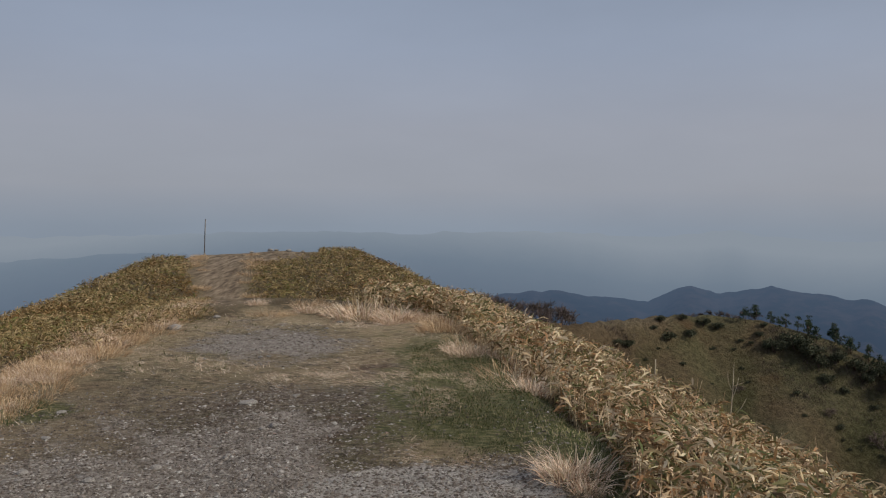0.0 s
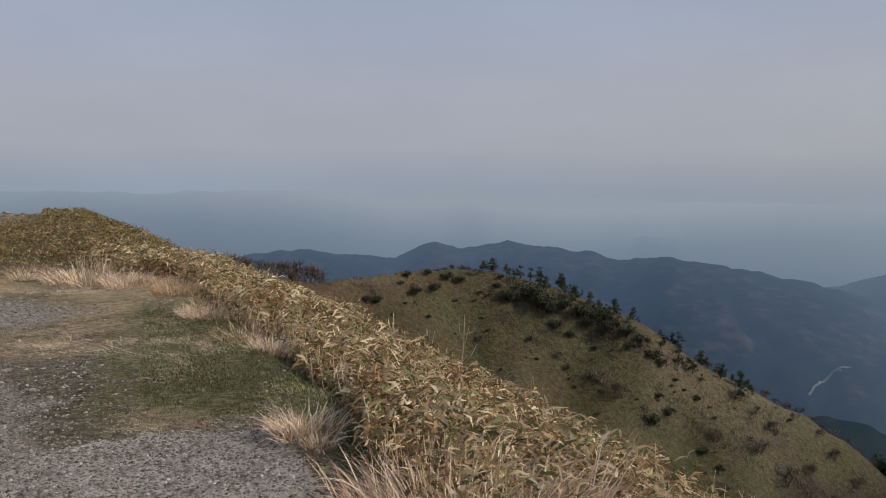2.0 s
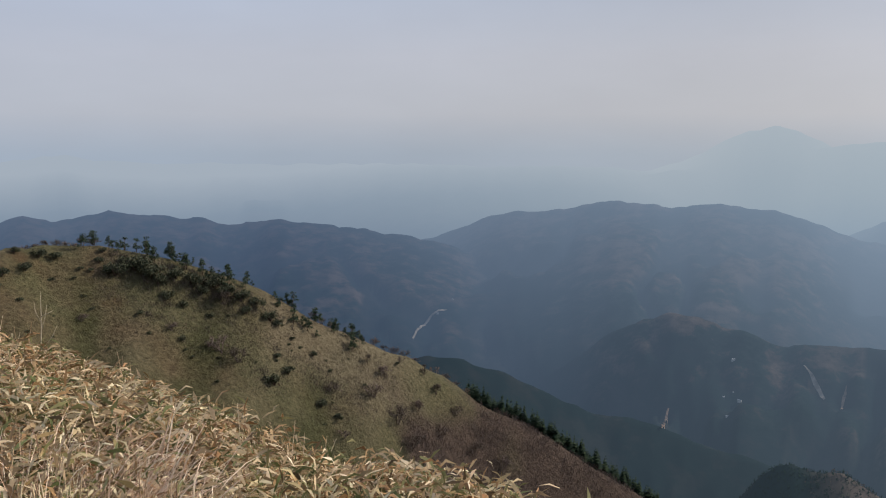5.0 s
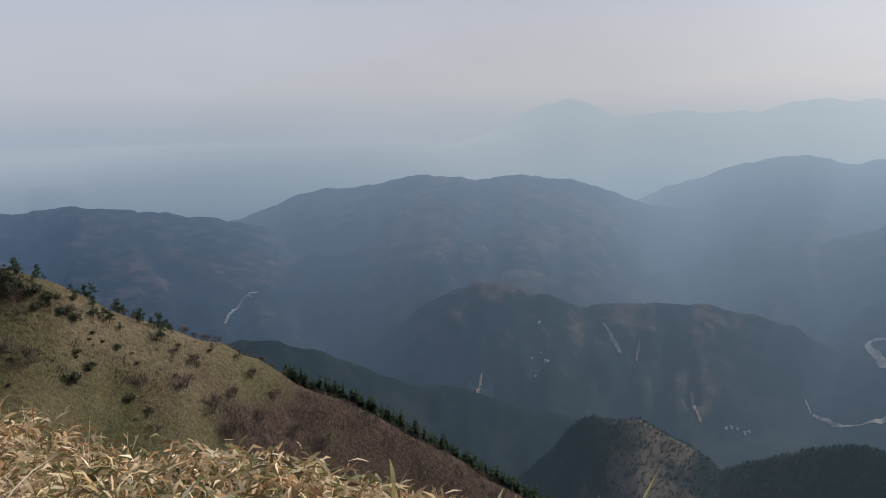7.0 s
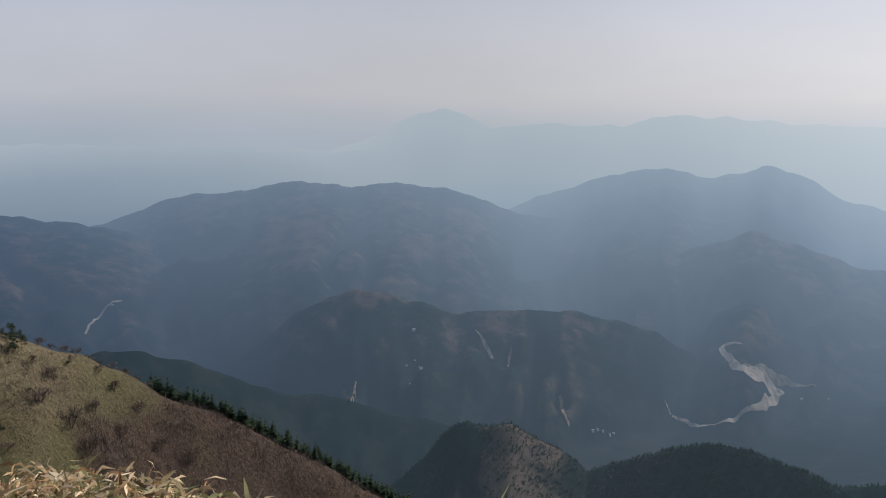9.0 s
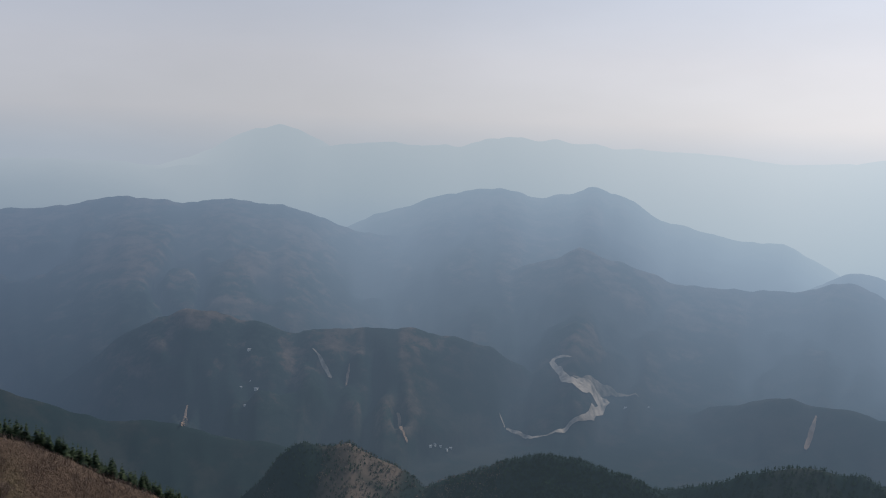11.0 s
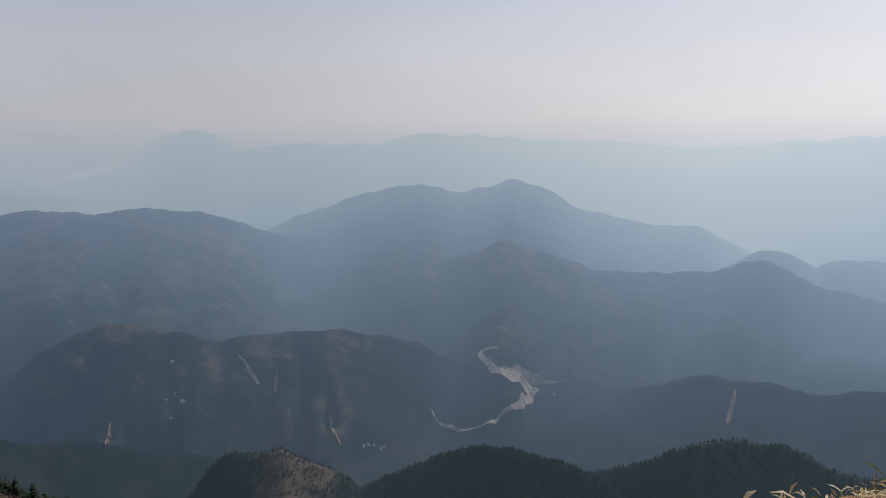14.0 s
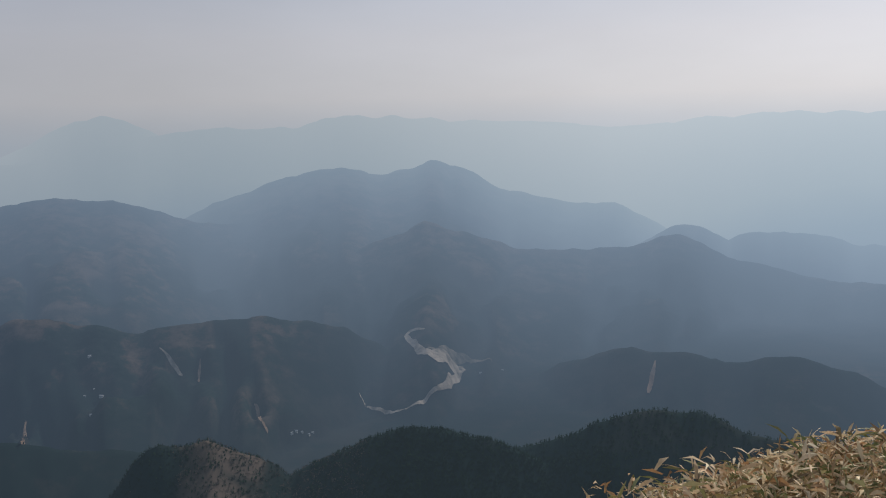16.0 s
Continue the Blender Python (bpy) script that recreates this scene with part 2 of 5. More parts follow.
def land(az, s, gullies=False):
    """Height of the land at bearing az (degrees) and distance s; with gullies, also how deep in a gully each place lies."""
    az, s = np.broadcast_arrays(np.asarray(az, float), np.asarray(s, float))
    x, y = s * np.sin(np.radians(az)), s * np.cos(np.radians(az))
    el, bend, level = (np.interp(az, TOP_AZ, t) for t in (TOP_EL, TOP_REACH, LEVEL_REACH))
    edge = EYE + bend * tangent(el) - np.interp(az, COVER_AZ, COVER)
    u = np.clip((s - level) / (bend - level), 0, 1)
    top = edge * (u * 0.75 + u * u * 0.25)
    saddle = EYE + (level + (bend - level) * 0.42) * tangent(-7.7)
    dip = np.where(u < 0.42, saddle * (0.5 - 0.5 * np.cos(np.pi * u / 0.42)), saddle + (edge - saddle) * np.sin(np.pi / 2 * np.clip((u - 0.42) / 0.58, 0, 1)))
    hump = np.interp(az, HUMP_AZ, HUMP)
    hump = hump * hump * (3 - 2 * hump)
    top = top * (1 - hump) + dip * hump
    top = top + fractal(x, y, 2.6, 3, 3) * 0.10 * np.clip(s / 4, 0.3, 1) + fractal(x, y, 0.5, 8, 3) * 0.035
    past = np.maximum(s - bend, 0)
    steep = -tangent(el) + 0.27
    slope = -tangent(el) * 1.0
    top = top - slope * past - (steep - slope) * past * past / (past + 4.0) + fractal(x, y, 30, 21, 4) * np.clip(past / 12, 0, 5)
    # the neighbouring spur
    reach = np.interp(az, SPUR_AZ, SPUR_REACH)
    crest = EYE + reach * tangent(np.interp(az, SPUR_AZ, SPUR_EL))
    d = s - reach
    ribs = np.sin(az * 0.9 + 2.2 * fractal(x, y, 40, 5, 2)) * np.clip(-d / 60, 0, 1) * 2.0 + fractal(x, y, 24, 33, 5) * np.clip(np.abs(d) / 30, 0.05, 1) * 5.0
    spur = crest - 0.6 * np.maximum(-d, 0) * np.clip(-d / 14, 0.0, 1) - 0.62 * np.maximum(d, 0) + ribs
    out = np.maximum(top, spur)
    out = np.maximum(out, np.maximum(-0.78 * s - 12, VALLEY + fractal(x, y, 220, 41, 3) * 14))
    far = s > 240
    deep = np.zeros_like(out)
    for k, (reach, front, back, rough, bearings, skyline) in enumerate(RIDGES.values()):
        wave = 1 + 0.05 * np.sin(az * 0.11 + k * 1.7)
        r = reach * (wave if reach > 500 else 1)
        crest = EYE + r * tangent(np.interp(az, bearings, skyline, left=-60, right=-60))
        d = s - r
        if reach > 500:
            crest = crest + (reach * 0.006 if reach < 4000 else 9) * fractal(az * 1.0, az * 0, 2.4, 130 + k, 4)
        below = np.clip(np.abs(d) / (0.16 * reach), 0, 1)
        # gullies and side spurs run down the slopes
        run, fall = np.radians(az) * reach, d * 0.42 + 20 * fractal(x, y, 60, 90 + k, 2)
        cut = np.abs(fractal(run, fall, reach * 0.10, 50 + k, 4))
        side = fractal(run, fall * 0.5, reach * 0.2, 70 + k, 2)
        gully = ((np.minimum(cut, 0.22) - 0.19) * 5.5 + side * 1.6) * rough * below
        ridge = crest - front * np.maximum(-d, 0) - back * np.maximum(d, 0) + gully + fractal(x, y, reach * 0.012, 80 + k, 2) * reach * 0.0016
        wins = far & (crest > -900) & (ridge > out)
        deep = np.where(wins, np.clip(1 - cut / 0.2, 0, 1) * below - side * 0.8, deep)
        out = np.where(wins, ridge, out)
    if gullies:
        return out, deep
    return out


def height(x, y):
    return land(np.degrees(np.arctan2(x, y)), np.hypot(x, y))


REACHES = np.geomspace(2.0, 4500, 1500)


def on_land(az, el, least=2.0):
    """Where the line of sight from the summit's eye height at (az, el) first meets the land."""
    s = REACHES[REACHES >= least]
    z = land(np.full_like(s, az), s)
    hit = np.nonzero(z >= EYE + s * tangent(el))[0]
    k = hit[0] if len(hit) else len(s) - 1
    return Vector((s[k] * math.sin(radians(az)), s[k] * math.cos(radians(az)), float(z[k])))


# ---- materials ----
def material(name, rough=0.9, specular=0.2):
    m = bpy.data.materials.new(name)
    m.use_nodes = True
    bsdf = m.node_tree.nodes["Principled BSDF"]
    bsdf.inputs["Roughness"].default_value = rough
    bsdf.inputs["Specular IOR Level"].default_value = specular
    return m, m.node_tree, bsdf


def bumped(tree, bsdf, height_socket, strength, distance):
    b = node(tree, "ShaderNodeBump", Strength=strength, Distance=distance)
    tree.links.new(height_socket, b.inputs["Height"])
    tree.links.new(b.outputs[0], bsdf.inputs["Normal"])


def place_of(tree):
    return node(tree, "ShaderNodeNewGeometry").outputs["Position"]


def stretched(tree, vector, scale):
    m = node(tree, "ShaderNodeMapping")
    m.inputs["Scale"].default_value = scale
    tree.links.new(vector, m.inputs[0])
    return m.outputs[0]


def attribute(tree, name):
    return node(tree, "ShaderNodeAttribute", attribute_name=name).outputs["Fac"]


def island_material(name, stops, rough=0.8, specular=0.15, through_light=0.0, patches=0.0):
    """Every loose piece of the mesh takes its own shade of the ramp; finely mottled."""
    m, t, b = material(name, rough, specular)
    shade = ramp(t, node(t, "ShaderNodeNewGeometry").outputs["Random Per Island"], stops)
    mottle = maths(t, "MULTIPLY_ADD", noise_at(t, place_of(t), 40.0, 3.0), 0.7, 0.65)
    if patches:
        patch = ramp(t, noise_at(t, place_of(t), patches, 3.0, 0.6), [(0.35, (0.74, 0.64, 0.52)), (0.5, (1, 1, 1)), (0.68, (0.93, 0.97, 0.82))])
        shade = mixed(t, 1.0, shade, patch, "MULTIPLY")
    t.links.new(mixed(t, 1.0, shade, mottle, "MULTIPLY"), b.inputs["Base Color"])
    if through_light:
        thin = node(t, "ShaderNodeBsdfTranslucent")
        t.links.new(shade, thin.inputs[0])
        mix = node(t, "ShaderNodeMixShader", Fac=through_light)
        t.links.new(b.outputs[0], mix.inputs[1])
        t.links.new(thin.outputs[0], mix.inputs[2])
        t.links.new(mix.outputs[0], t.nodes["Material Output"].inputs[0])
    return m


def plain_material(name, dark, light, scale, rough=0.9, bump=0.3, depth=0.01):
    m, t, b = material(name, rough)
    p = node(t, "ShaderNodeTexCoord").outputs["Object"]
    n = noise_at(t, p, scale, 6.0, 0.65)
    t.links.new(ramp(t, n, [(0.3, dark), (0.7, light)]), b.inputs["Base Color"])
    bumped(t, b, n, bump, depth)
    return m


def ground_material():
    m, t, b = material("summit_ground", 0.95, 0.15)
    p = place_of(t)
    fine, mid, wide = noise_at(t, p, 55.0, 5.0, 0.7), noise_at(t, p, 5.0, 5.0, 0.6), noise_at(t, p, 0.7, 4.0)
    speck = noise_at(t, p, 60.0, 6.0, 0.85, 7.0)
    # dead grass mat on dirt, with green growing through
    rough_mix = maths(t, "ADD", maths(t, "MULTIPLY", fine, 0.5), maths(t, "MULTIPLY", noise_at(t, p, 14.0, 5.0, 0.7, 5.0), 0.5))
    dirt = ramp(t, rough_mix, [(0.38, (0.03, 0.021, 0.015)), (0.47, (0.098, 0.075, 0.054)), (0.54, (0.165, 0.133, 0.1)), (0.62, (0.31, 0.265, 0.21))])
    # thin moss and trodden leaf mould in broad stains
    mould = ramp(t, rough_mix, [(0.40, (0.03, 0.026, 0.014)), (0.5, (0.082, 0.072, 0.04)), (0.62, (0.2, 0.17, 0.105))])
    dirt = mixed(t, ramp(t, noise_at(t, p, 1.1, 6.0, 0.68, 47.0), [(0.44, (0, 0, 0)), (0.6, (0.8, 0.8, 0.8))]), dirt, mould)
    rusty = ramp(t, rough_mix, [(0.40, (0.035, 0.018, 0.012)), (0.52, (0.105, 0.062, 0.044)), (0.62, (0.2, 0.14, 0.105))])
    dirt = mixed(t, ramp(t, noise_at(t, p, 1.7, 6.0, 0.7, 71.0), [(0.53, (0, 0, 0)), (0.66, (0.75, 0.75, 0.75))]), dirt, rusty)
    streaks = noise_at(t, stretched(t, p, (1.0, 2.2, 1.0)), 12.0, 6.0, 0.75, 3.0)
    straw = ramp(t, streaks, [(0.32, (0.11, 0.08, 0.048)), (0.5, (0.30, 0.235, 0.145)), (0.68, (0.48, 0.395, 0.265))])
    moss = ramp(t, streaks, [(0.34, (0.03, 0.042, 0.014)), (0.5, (0.082, 0.09, 0.036)), (0.62, (0.2, 0.175, 0.09))])
    stones = ramp(t, maths(t, "ADD", maths(t, "MULTIPLY", speck, 0.45), maths(t, "MULTIPLY", noise_at(t, p, 24.0, 4.0, 0.75, 23.0), 0.55)), [(0.37, (0.06, 0.045, 0.037)), (0.46, (0.2, 0.173, 0.152)), (0.54, (0.32, 0.285, 0.256)), (0.64, (0.52, 0.475, 0.43))])
    straw_on = maths(t, "MULTIPLY", ramp(t, maths(t, "ADD", maths(t, "MULTIPLY", mid, 0.6), maths(t, "MULTIPLY", wide, 0.4)), [(0.38, (0, 0, 0)), (0.50, (1, 1, 1))]), attribute(t, "straw"))
    col = mixed(t, straw_on, dirt, straw)
    green_on = ramp(t, maths(t, "ADD", attribute(t, "green"), maths(t, "MULTIPLY_ADD", maths(t, "ADD", maths(t, "MULTIPLY", mid, 0.5), maths(t, "MULTIPLY", noise_at(t, p, 1.6, 5.0, 0.65, 37.0), 0.5)), 2.2, -1.1)), [(0.34, (0, 0, 0)), (0.72, (0.9, 0.9, 0.9))])
    col = mixed(t, green_on, col, moss)
    gravel_on = ramp(t, maths(t, "ADD", attribute(t, "gravel"), maths(t, "MULTIPLY_ADD", maths(t, "ADD", maths(t, "MULTIPLY", noise_at(t, p, 2.3, 5.0, 0.65, 19.0), 0.55), maths(t, "MULTIPLY", rough_mix, 0.45)), 3.6, -1.8)), [(0.3, (0, 0, 0)), (0.7, (0.92, 0.92, 0.92))])
    col = mixed(t, gravel_on, col, stones)
    # the clean fine gravel of the turning place
    grit = ramp(t, maths(t, "ADD", maths(t, "MULTIPLY", speck, 0.7), maths(t, "MULTIPLY", mid, 0.3)), [(0.35, (0.15, 0.137, 0.122)), (0.455, (0.3, 0.278, 0.256)), (0.54, (0.39, 0.366, 0.34)), (0.63, (0.62, 0.595, 0.57))])
    clear_on = ramp(t, maths(t, "ADD", attribute(t, "clear"), maths(t, "MULTIPLY_ADD", rough_mix, 1.2, -0.6)), [(0.42, (0, 0, 0)), (0.56, (0.95, 0.95, 0.95))])
    col = mixed(t, clear_on, col, grit)
    clods = noise_at(t, stretched(t, p, (1.6, 0.22, 1.0)), 2.6, 6.0, 0.72, 11.0)
    worn = ramp(t, clods, [(0.34, (0.05, 0.034, 0.022)), (0.45, (0.135, 0.098, 0.066)), (0.55, (0.25, 0.192, 0.135)), (0.68, (0.36, 0.29, 0.205))])
    trail_on = ramp(t, maths(t, "ADD", attribute(t, "trail"), maths(t, "MULTIPLY_ADD", noise_at(t, stretched(t, p, (1.0, 0.4, 1.0)), 1.1, 5.0, 0.65, 29.0), 1.4, -0.7)), [(0.3, (0, 0, 0)), (0.62, (0.95, 0.95, 0.95))])
    col = mixed(t, trail_on, col, worn)
    litter = ramp(t, fine, [(0.3, (0.035, 0.026, 0.015)), (0.7, (0.16, 0.12, 0.07))])
    col = mixed(t, attribute(t, "litter"), col, litter)
    t.links.new(col, b.inputs["Base Color"])
    bumped(t, b, maths(t, "ADD", fine, maths(t, "MULTIPLY", speck, 0.5)), 0.9, 0.03)
    return m


def hillside_material():
    m, t, b = material("hillside_grass", 0.95, 0.1)
    p = place_of(t)
    fine, mid, wide = noise_at(t, p, 0.9, 6.0, 0.72), noise_at(t, p, 0.11, 5.0, 0.6), noise_at(t, p, 0.028, 4.0, 0.55, 31.0)
    grass = ramp(t, fine, [(0.26, (0.032, 0.023, 0.014)), (0.5, (0.084, 0.061, 0.036)), (0.74, (0.142, 0.107, 0.066))])
    green = ramp(t, fine, [(0.28, (0.03, 0.031, 0.015)), (0.5, (0.072, 0.073, 0.036)), (0.72, (0.125, 0.122, 0.065))])
    rust = ramp(t, fine, [(0.25, (0.03, 0.018, 0.010)), (0.75, (0.125, 0.075, 0.04))])
    sand = ramp(t, fine, [(0.26, (0.075, 0.06, 0.038)), (0.74, (0.2, 0.163, 0.112))])
    col = mixed(t, ramp(t, wide, [(0.46, (0, 0, 0)), (0.66, (0.85, 0.85, 0.85))]), grass, green)
    col = mixed(t, ramp(t, noise_at(t, p, 0.06, 4.0, 0.6, 83.0), [(0.58, (0, 0, 0)), (0.7, (0.8, 0.8, 0.8))]), col, rust)
    col = mixed(t, ramp(t, noise_at(t, p, 0.075, 6.0, 0.65, 57.0), [(0.66, (0, 0, 0)), (0.72, (0.7, 0.7, 0.7))]), col, sand)
    olive = ramp(t, fine, [(0.26, (0.032, 0.031, 0.016)), (0.5, (0.072, 0.069, 0.036)), (0.74, (0.125, 0.115, 0.066))])
    col = mixed(t, maths(t, "MULTIPLY", attribute(t, "olive"), 0.8), col, olive)
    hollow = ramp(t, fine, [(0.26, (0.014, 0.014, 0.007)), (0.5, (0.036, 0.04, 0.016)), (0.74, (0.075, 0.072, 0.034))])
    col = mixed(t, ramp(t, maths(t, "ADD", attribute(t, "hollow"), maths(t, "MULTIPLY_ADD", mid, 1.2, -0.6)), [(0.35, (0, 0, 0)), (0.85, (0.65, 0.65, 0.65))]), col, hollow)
    col = mixed(t, ramp(t, maths(t, "ADD", attribute(t, "rib"), maths(t, "MULTIPLY_ADD", mid, 1.2, -0.6)), [(0.5, (0, 0, 0)), (0.95, (0.16, 0.16, 0.16))]), col, sand)
    col = mixed(t, attribute(t, "wood"), col, ramp(t, fine, [(0.3, (0.004, 0.009, 0.006)), (0.7, (0.012, 0.02, 0.013))]))
    col = mixed(t, attribute(t, "brush"), col, ramp(t, fine, [(0.3, (0.022, 0.016, 0.013)), (0.7, (0.085, 0.06, 0.048))]))
    col = mixed(t, attribute(t, "crest"), col, sand)
    t.links.new(col, b.inputs["Base Color"])
    bumped(t, b, maths(t, "ADD", fine, mid), 1.0, 0.8)
    return m


def far_haze_material(name, stops, scale=0.02, patch=0.004, planted=False):
    """For far land alone: its own colours, fading with distance into painted, glowing haze."""
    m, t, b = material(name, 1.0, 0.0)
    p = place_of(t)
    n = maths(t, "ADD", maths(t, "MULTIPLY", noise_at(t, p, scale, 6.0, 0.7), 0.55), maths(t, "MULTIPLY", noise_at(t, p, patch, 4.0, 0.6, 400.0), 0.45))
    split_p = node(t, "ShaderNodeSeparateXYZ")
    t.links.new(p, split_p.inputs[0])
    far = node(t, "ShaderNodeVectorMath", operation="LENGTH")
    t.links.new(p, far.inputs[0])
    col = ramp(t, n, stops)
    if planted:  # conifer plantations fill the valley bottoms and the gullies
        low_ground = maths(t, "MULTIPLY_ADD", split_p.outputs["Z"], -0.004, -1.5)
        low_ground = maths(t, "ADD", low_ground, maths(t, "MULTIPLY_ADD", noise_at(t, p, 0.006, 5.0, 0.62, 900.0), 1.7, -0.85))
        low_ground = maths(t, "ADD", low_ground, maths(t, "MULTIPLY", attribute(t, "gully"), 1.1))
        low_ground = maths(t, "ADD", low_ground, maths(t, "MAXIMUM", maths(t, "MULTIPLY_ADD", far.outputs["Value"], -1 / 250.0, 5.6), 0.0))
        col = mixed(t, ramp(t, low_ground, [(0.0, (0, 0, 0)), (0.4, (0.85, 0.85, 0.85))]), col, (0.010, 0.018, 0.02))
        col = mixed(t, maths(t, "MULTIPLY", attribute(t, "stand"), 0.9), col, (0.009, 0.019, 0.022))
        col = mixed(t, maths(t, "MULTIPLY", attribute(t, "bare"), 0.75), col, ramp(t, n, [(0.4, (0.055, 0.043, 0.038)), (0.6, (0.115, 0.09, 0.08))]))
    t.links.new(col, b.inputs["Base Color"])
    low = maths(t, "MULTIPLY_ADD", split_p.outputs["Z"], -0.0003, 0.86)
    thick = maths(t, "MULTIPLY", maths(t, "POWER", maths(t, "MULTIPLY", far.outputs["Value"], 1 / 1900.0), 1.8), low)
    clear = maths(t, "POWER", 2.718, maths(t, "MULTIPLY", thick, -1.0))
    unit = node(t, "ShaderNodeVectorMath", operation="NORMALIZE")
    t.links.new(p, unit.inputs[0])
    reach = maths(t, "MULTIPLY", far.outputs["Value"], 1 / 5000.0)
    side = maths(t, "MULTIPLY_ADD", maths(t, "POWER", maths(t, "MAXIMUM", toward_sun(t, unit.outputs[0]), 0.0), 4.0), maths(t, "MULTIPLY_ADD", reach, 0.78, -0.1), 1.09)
    haze_paint = ramp(t, reach, [(0.14, (0.072, 0.102, 0.122)), (0.22, (0.076, 0.106, 0.134)), (0.32, (0.082, 0.114, 0.156)), (0.40, (0.108, 0.149, 0.203)), (0.46, (0.128, 0.174, 0.235)), (0.56, (0.165, 0.219, 0.29)),
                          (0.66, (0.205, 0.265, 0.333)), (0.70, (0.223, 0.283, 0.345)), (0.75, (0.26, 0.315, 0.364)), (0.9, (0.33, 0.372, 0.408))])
    # away from the bright side of the sky the painted haze is darker and bluer
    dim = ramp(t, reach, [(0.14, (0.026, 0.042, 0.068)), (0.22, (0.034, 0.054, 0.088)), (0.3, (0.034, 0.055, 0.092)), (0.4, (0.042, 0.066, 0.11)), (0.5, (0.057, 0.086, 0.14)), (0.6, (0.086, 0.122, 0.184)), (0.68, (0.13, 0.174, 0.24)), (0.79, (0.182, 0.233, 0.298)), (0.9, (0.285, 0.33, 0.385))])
    haze_paint = mixed(t, ramp(t, maths(t, "MULTIPLY_ADD", toward_sun(t, unit.outputs[0]), 0.5, 0.5), [(0.44, (0, 0, 0)), (0.74, (1, 1, 1))]), dim, haze_paint)
    # emission stands in for air light and replaces the lit surface as distance grows
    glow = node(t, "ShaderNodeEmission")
    t.links.new(haze_paint, glow.inputs[0])
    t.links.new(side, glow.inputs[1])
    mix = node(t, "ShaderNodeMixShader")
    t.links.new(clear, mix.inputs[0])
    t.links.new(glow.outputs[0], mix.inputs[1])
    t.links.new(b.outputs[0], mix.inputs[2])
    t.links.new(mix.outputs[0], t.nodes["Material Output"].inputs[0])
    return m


GROUND, HILLSIDE = ground_material(), hillside_material()
# every far material below carries the painted haze in its emission
FAR_WOODS = far_haze_material("far_woods", [(0.40, (0.006, 0.015, 0.014)), (0.475, (0.018, 0.029, 0.028)), (0.515, (0.052, 0.044, 0.04)), (0.58, (0.094, 0.076, 0.069))], planted=True)
FAR_CONIFERS = far_haze_material("far_conifers", [(0.3, (0.005, 0.011, 0.008)), (0.7, (0.016, 0.03, 0.018))], 0.05)
FAR_GRAVEL = far_haze_material("far_gravel", [(0.4, (0.11, 0.1, 0.088)), (0.6, (0.36, 0.32, 0.285))], 0.05, 0.02)
FAR_SHOAL = far_haze_material("far_shoal", [(0.4, (0.05, 0.05, 0.042)), (0.6, (0.2, 0.175, 0.155))], 0.05, 0.02)
FAR_EARTH = far_haze_material("far_earth", [(0.4, (0.12, 0.085, 0.066)), (0.6, (0.26, 0.19, 0.15))], 0.05, 0.02)


# ---- ground and far land ----
def sheet(name, verts, quads, mats, which=None, smooth=True):
    me = bpy.data.meshes.new(name)
    verts, quads = np.asarray(verts, np.float32), np.asarray(quads, np.int32)
    n = quads.shape[1]
    me.vertices.add(len(verts))
    me.vertices.foreach_set("co", verts.ravel())
    me.loops.add(quads.size)
    me.loops.foreach_set("vertex_index", quads.ravel())
    me.polygons.add(len(quads))
    me.polygons.foreach_set("loop_start", np.arange(0, quads.size, n, dtype=np.int32))
    me.polygons.foreach_set("use_smooth", np.full(len(quads), smooth))
    for m in mats:
        me.materials.append(m)
    if which is not None:
        me.polygons.foreach_set("material_index", np.asarray(which, np.int32))
    me.update(calc_edges=True)
    me.validate()
    return me


def add_mask(me, name, values):
    a = me.attributes.new(name, "FLOAT", "POINT")
    a.data.foreach_set("value", np.clip(np.asarray(values, np.float32).ravel(), 0, 1))


def polar_sheet(az, s):
    """Vertices and quads of a land sheet over bearings az (closed round) and distances s."""
    A, S = np.meshgrid(az, s)
    Z = land(A, S)
    verts = np.stack([S * np.sin(np.radians(A)), S * np.cos(np.radians(A)), Z], -1).reshape(-1, 3)
    i, j = np.meshgrid(np.arange(len(s) - 1), np.arange(len(az)), indexing="ij")
    k = (j + 1) % len(az)
    n = len(az)
    quads = np.stack([i * n + j, (i + 1) * n + j, (i + 1) * n + k, i * n + k], -1).reshape(-1, 4)
    return verts, quads, A.ravel(), S.ravel()


def smoothstep(lo, hi, v):
    u = np.clip((v - lo) / (hi - lo), 0, 1)
    return u * u * (3 - 2 * u)


CLEAR_AZ, CLEAR_REACH = [-60, -14, -10, -7, -5, 0, 4.5, 6.5, 8, 9.2, 11, 14, 30, 60], [1, 4.0, 4.6, 5.0, 5.2, 5.25, 5.3, 5.2, 4.9, 4.4, 3.95, 3.1, 1.5, 1]
GRAVEL_AZ, GRAVEL_REACH = [-180, -60, -29, -26, -20, -12, -9, 0, 9, 13, 30, 60, 180], [3, 3.5, 5, 6.6, 7.4, 6.6, 6.2, 5.5, 4.4, 3.2, 1.6, 1.2, 3]


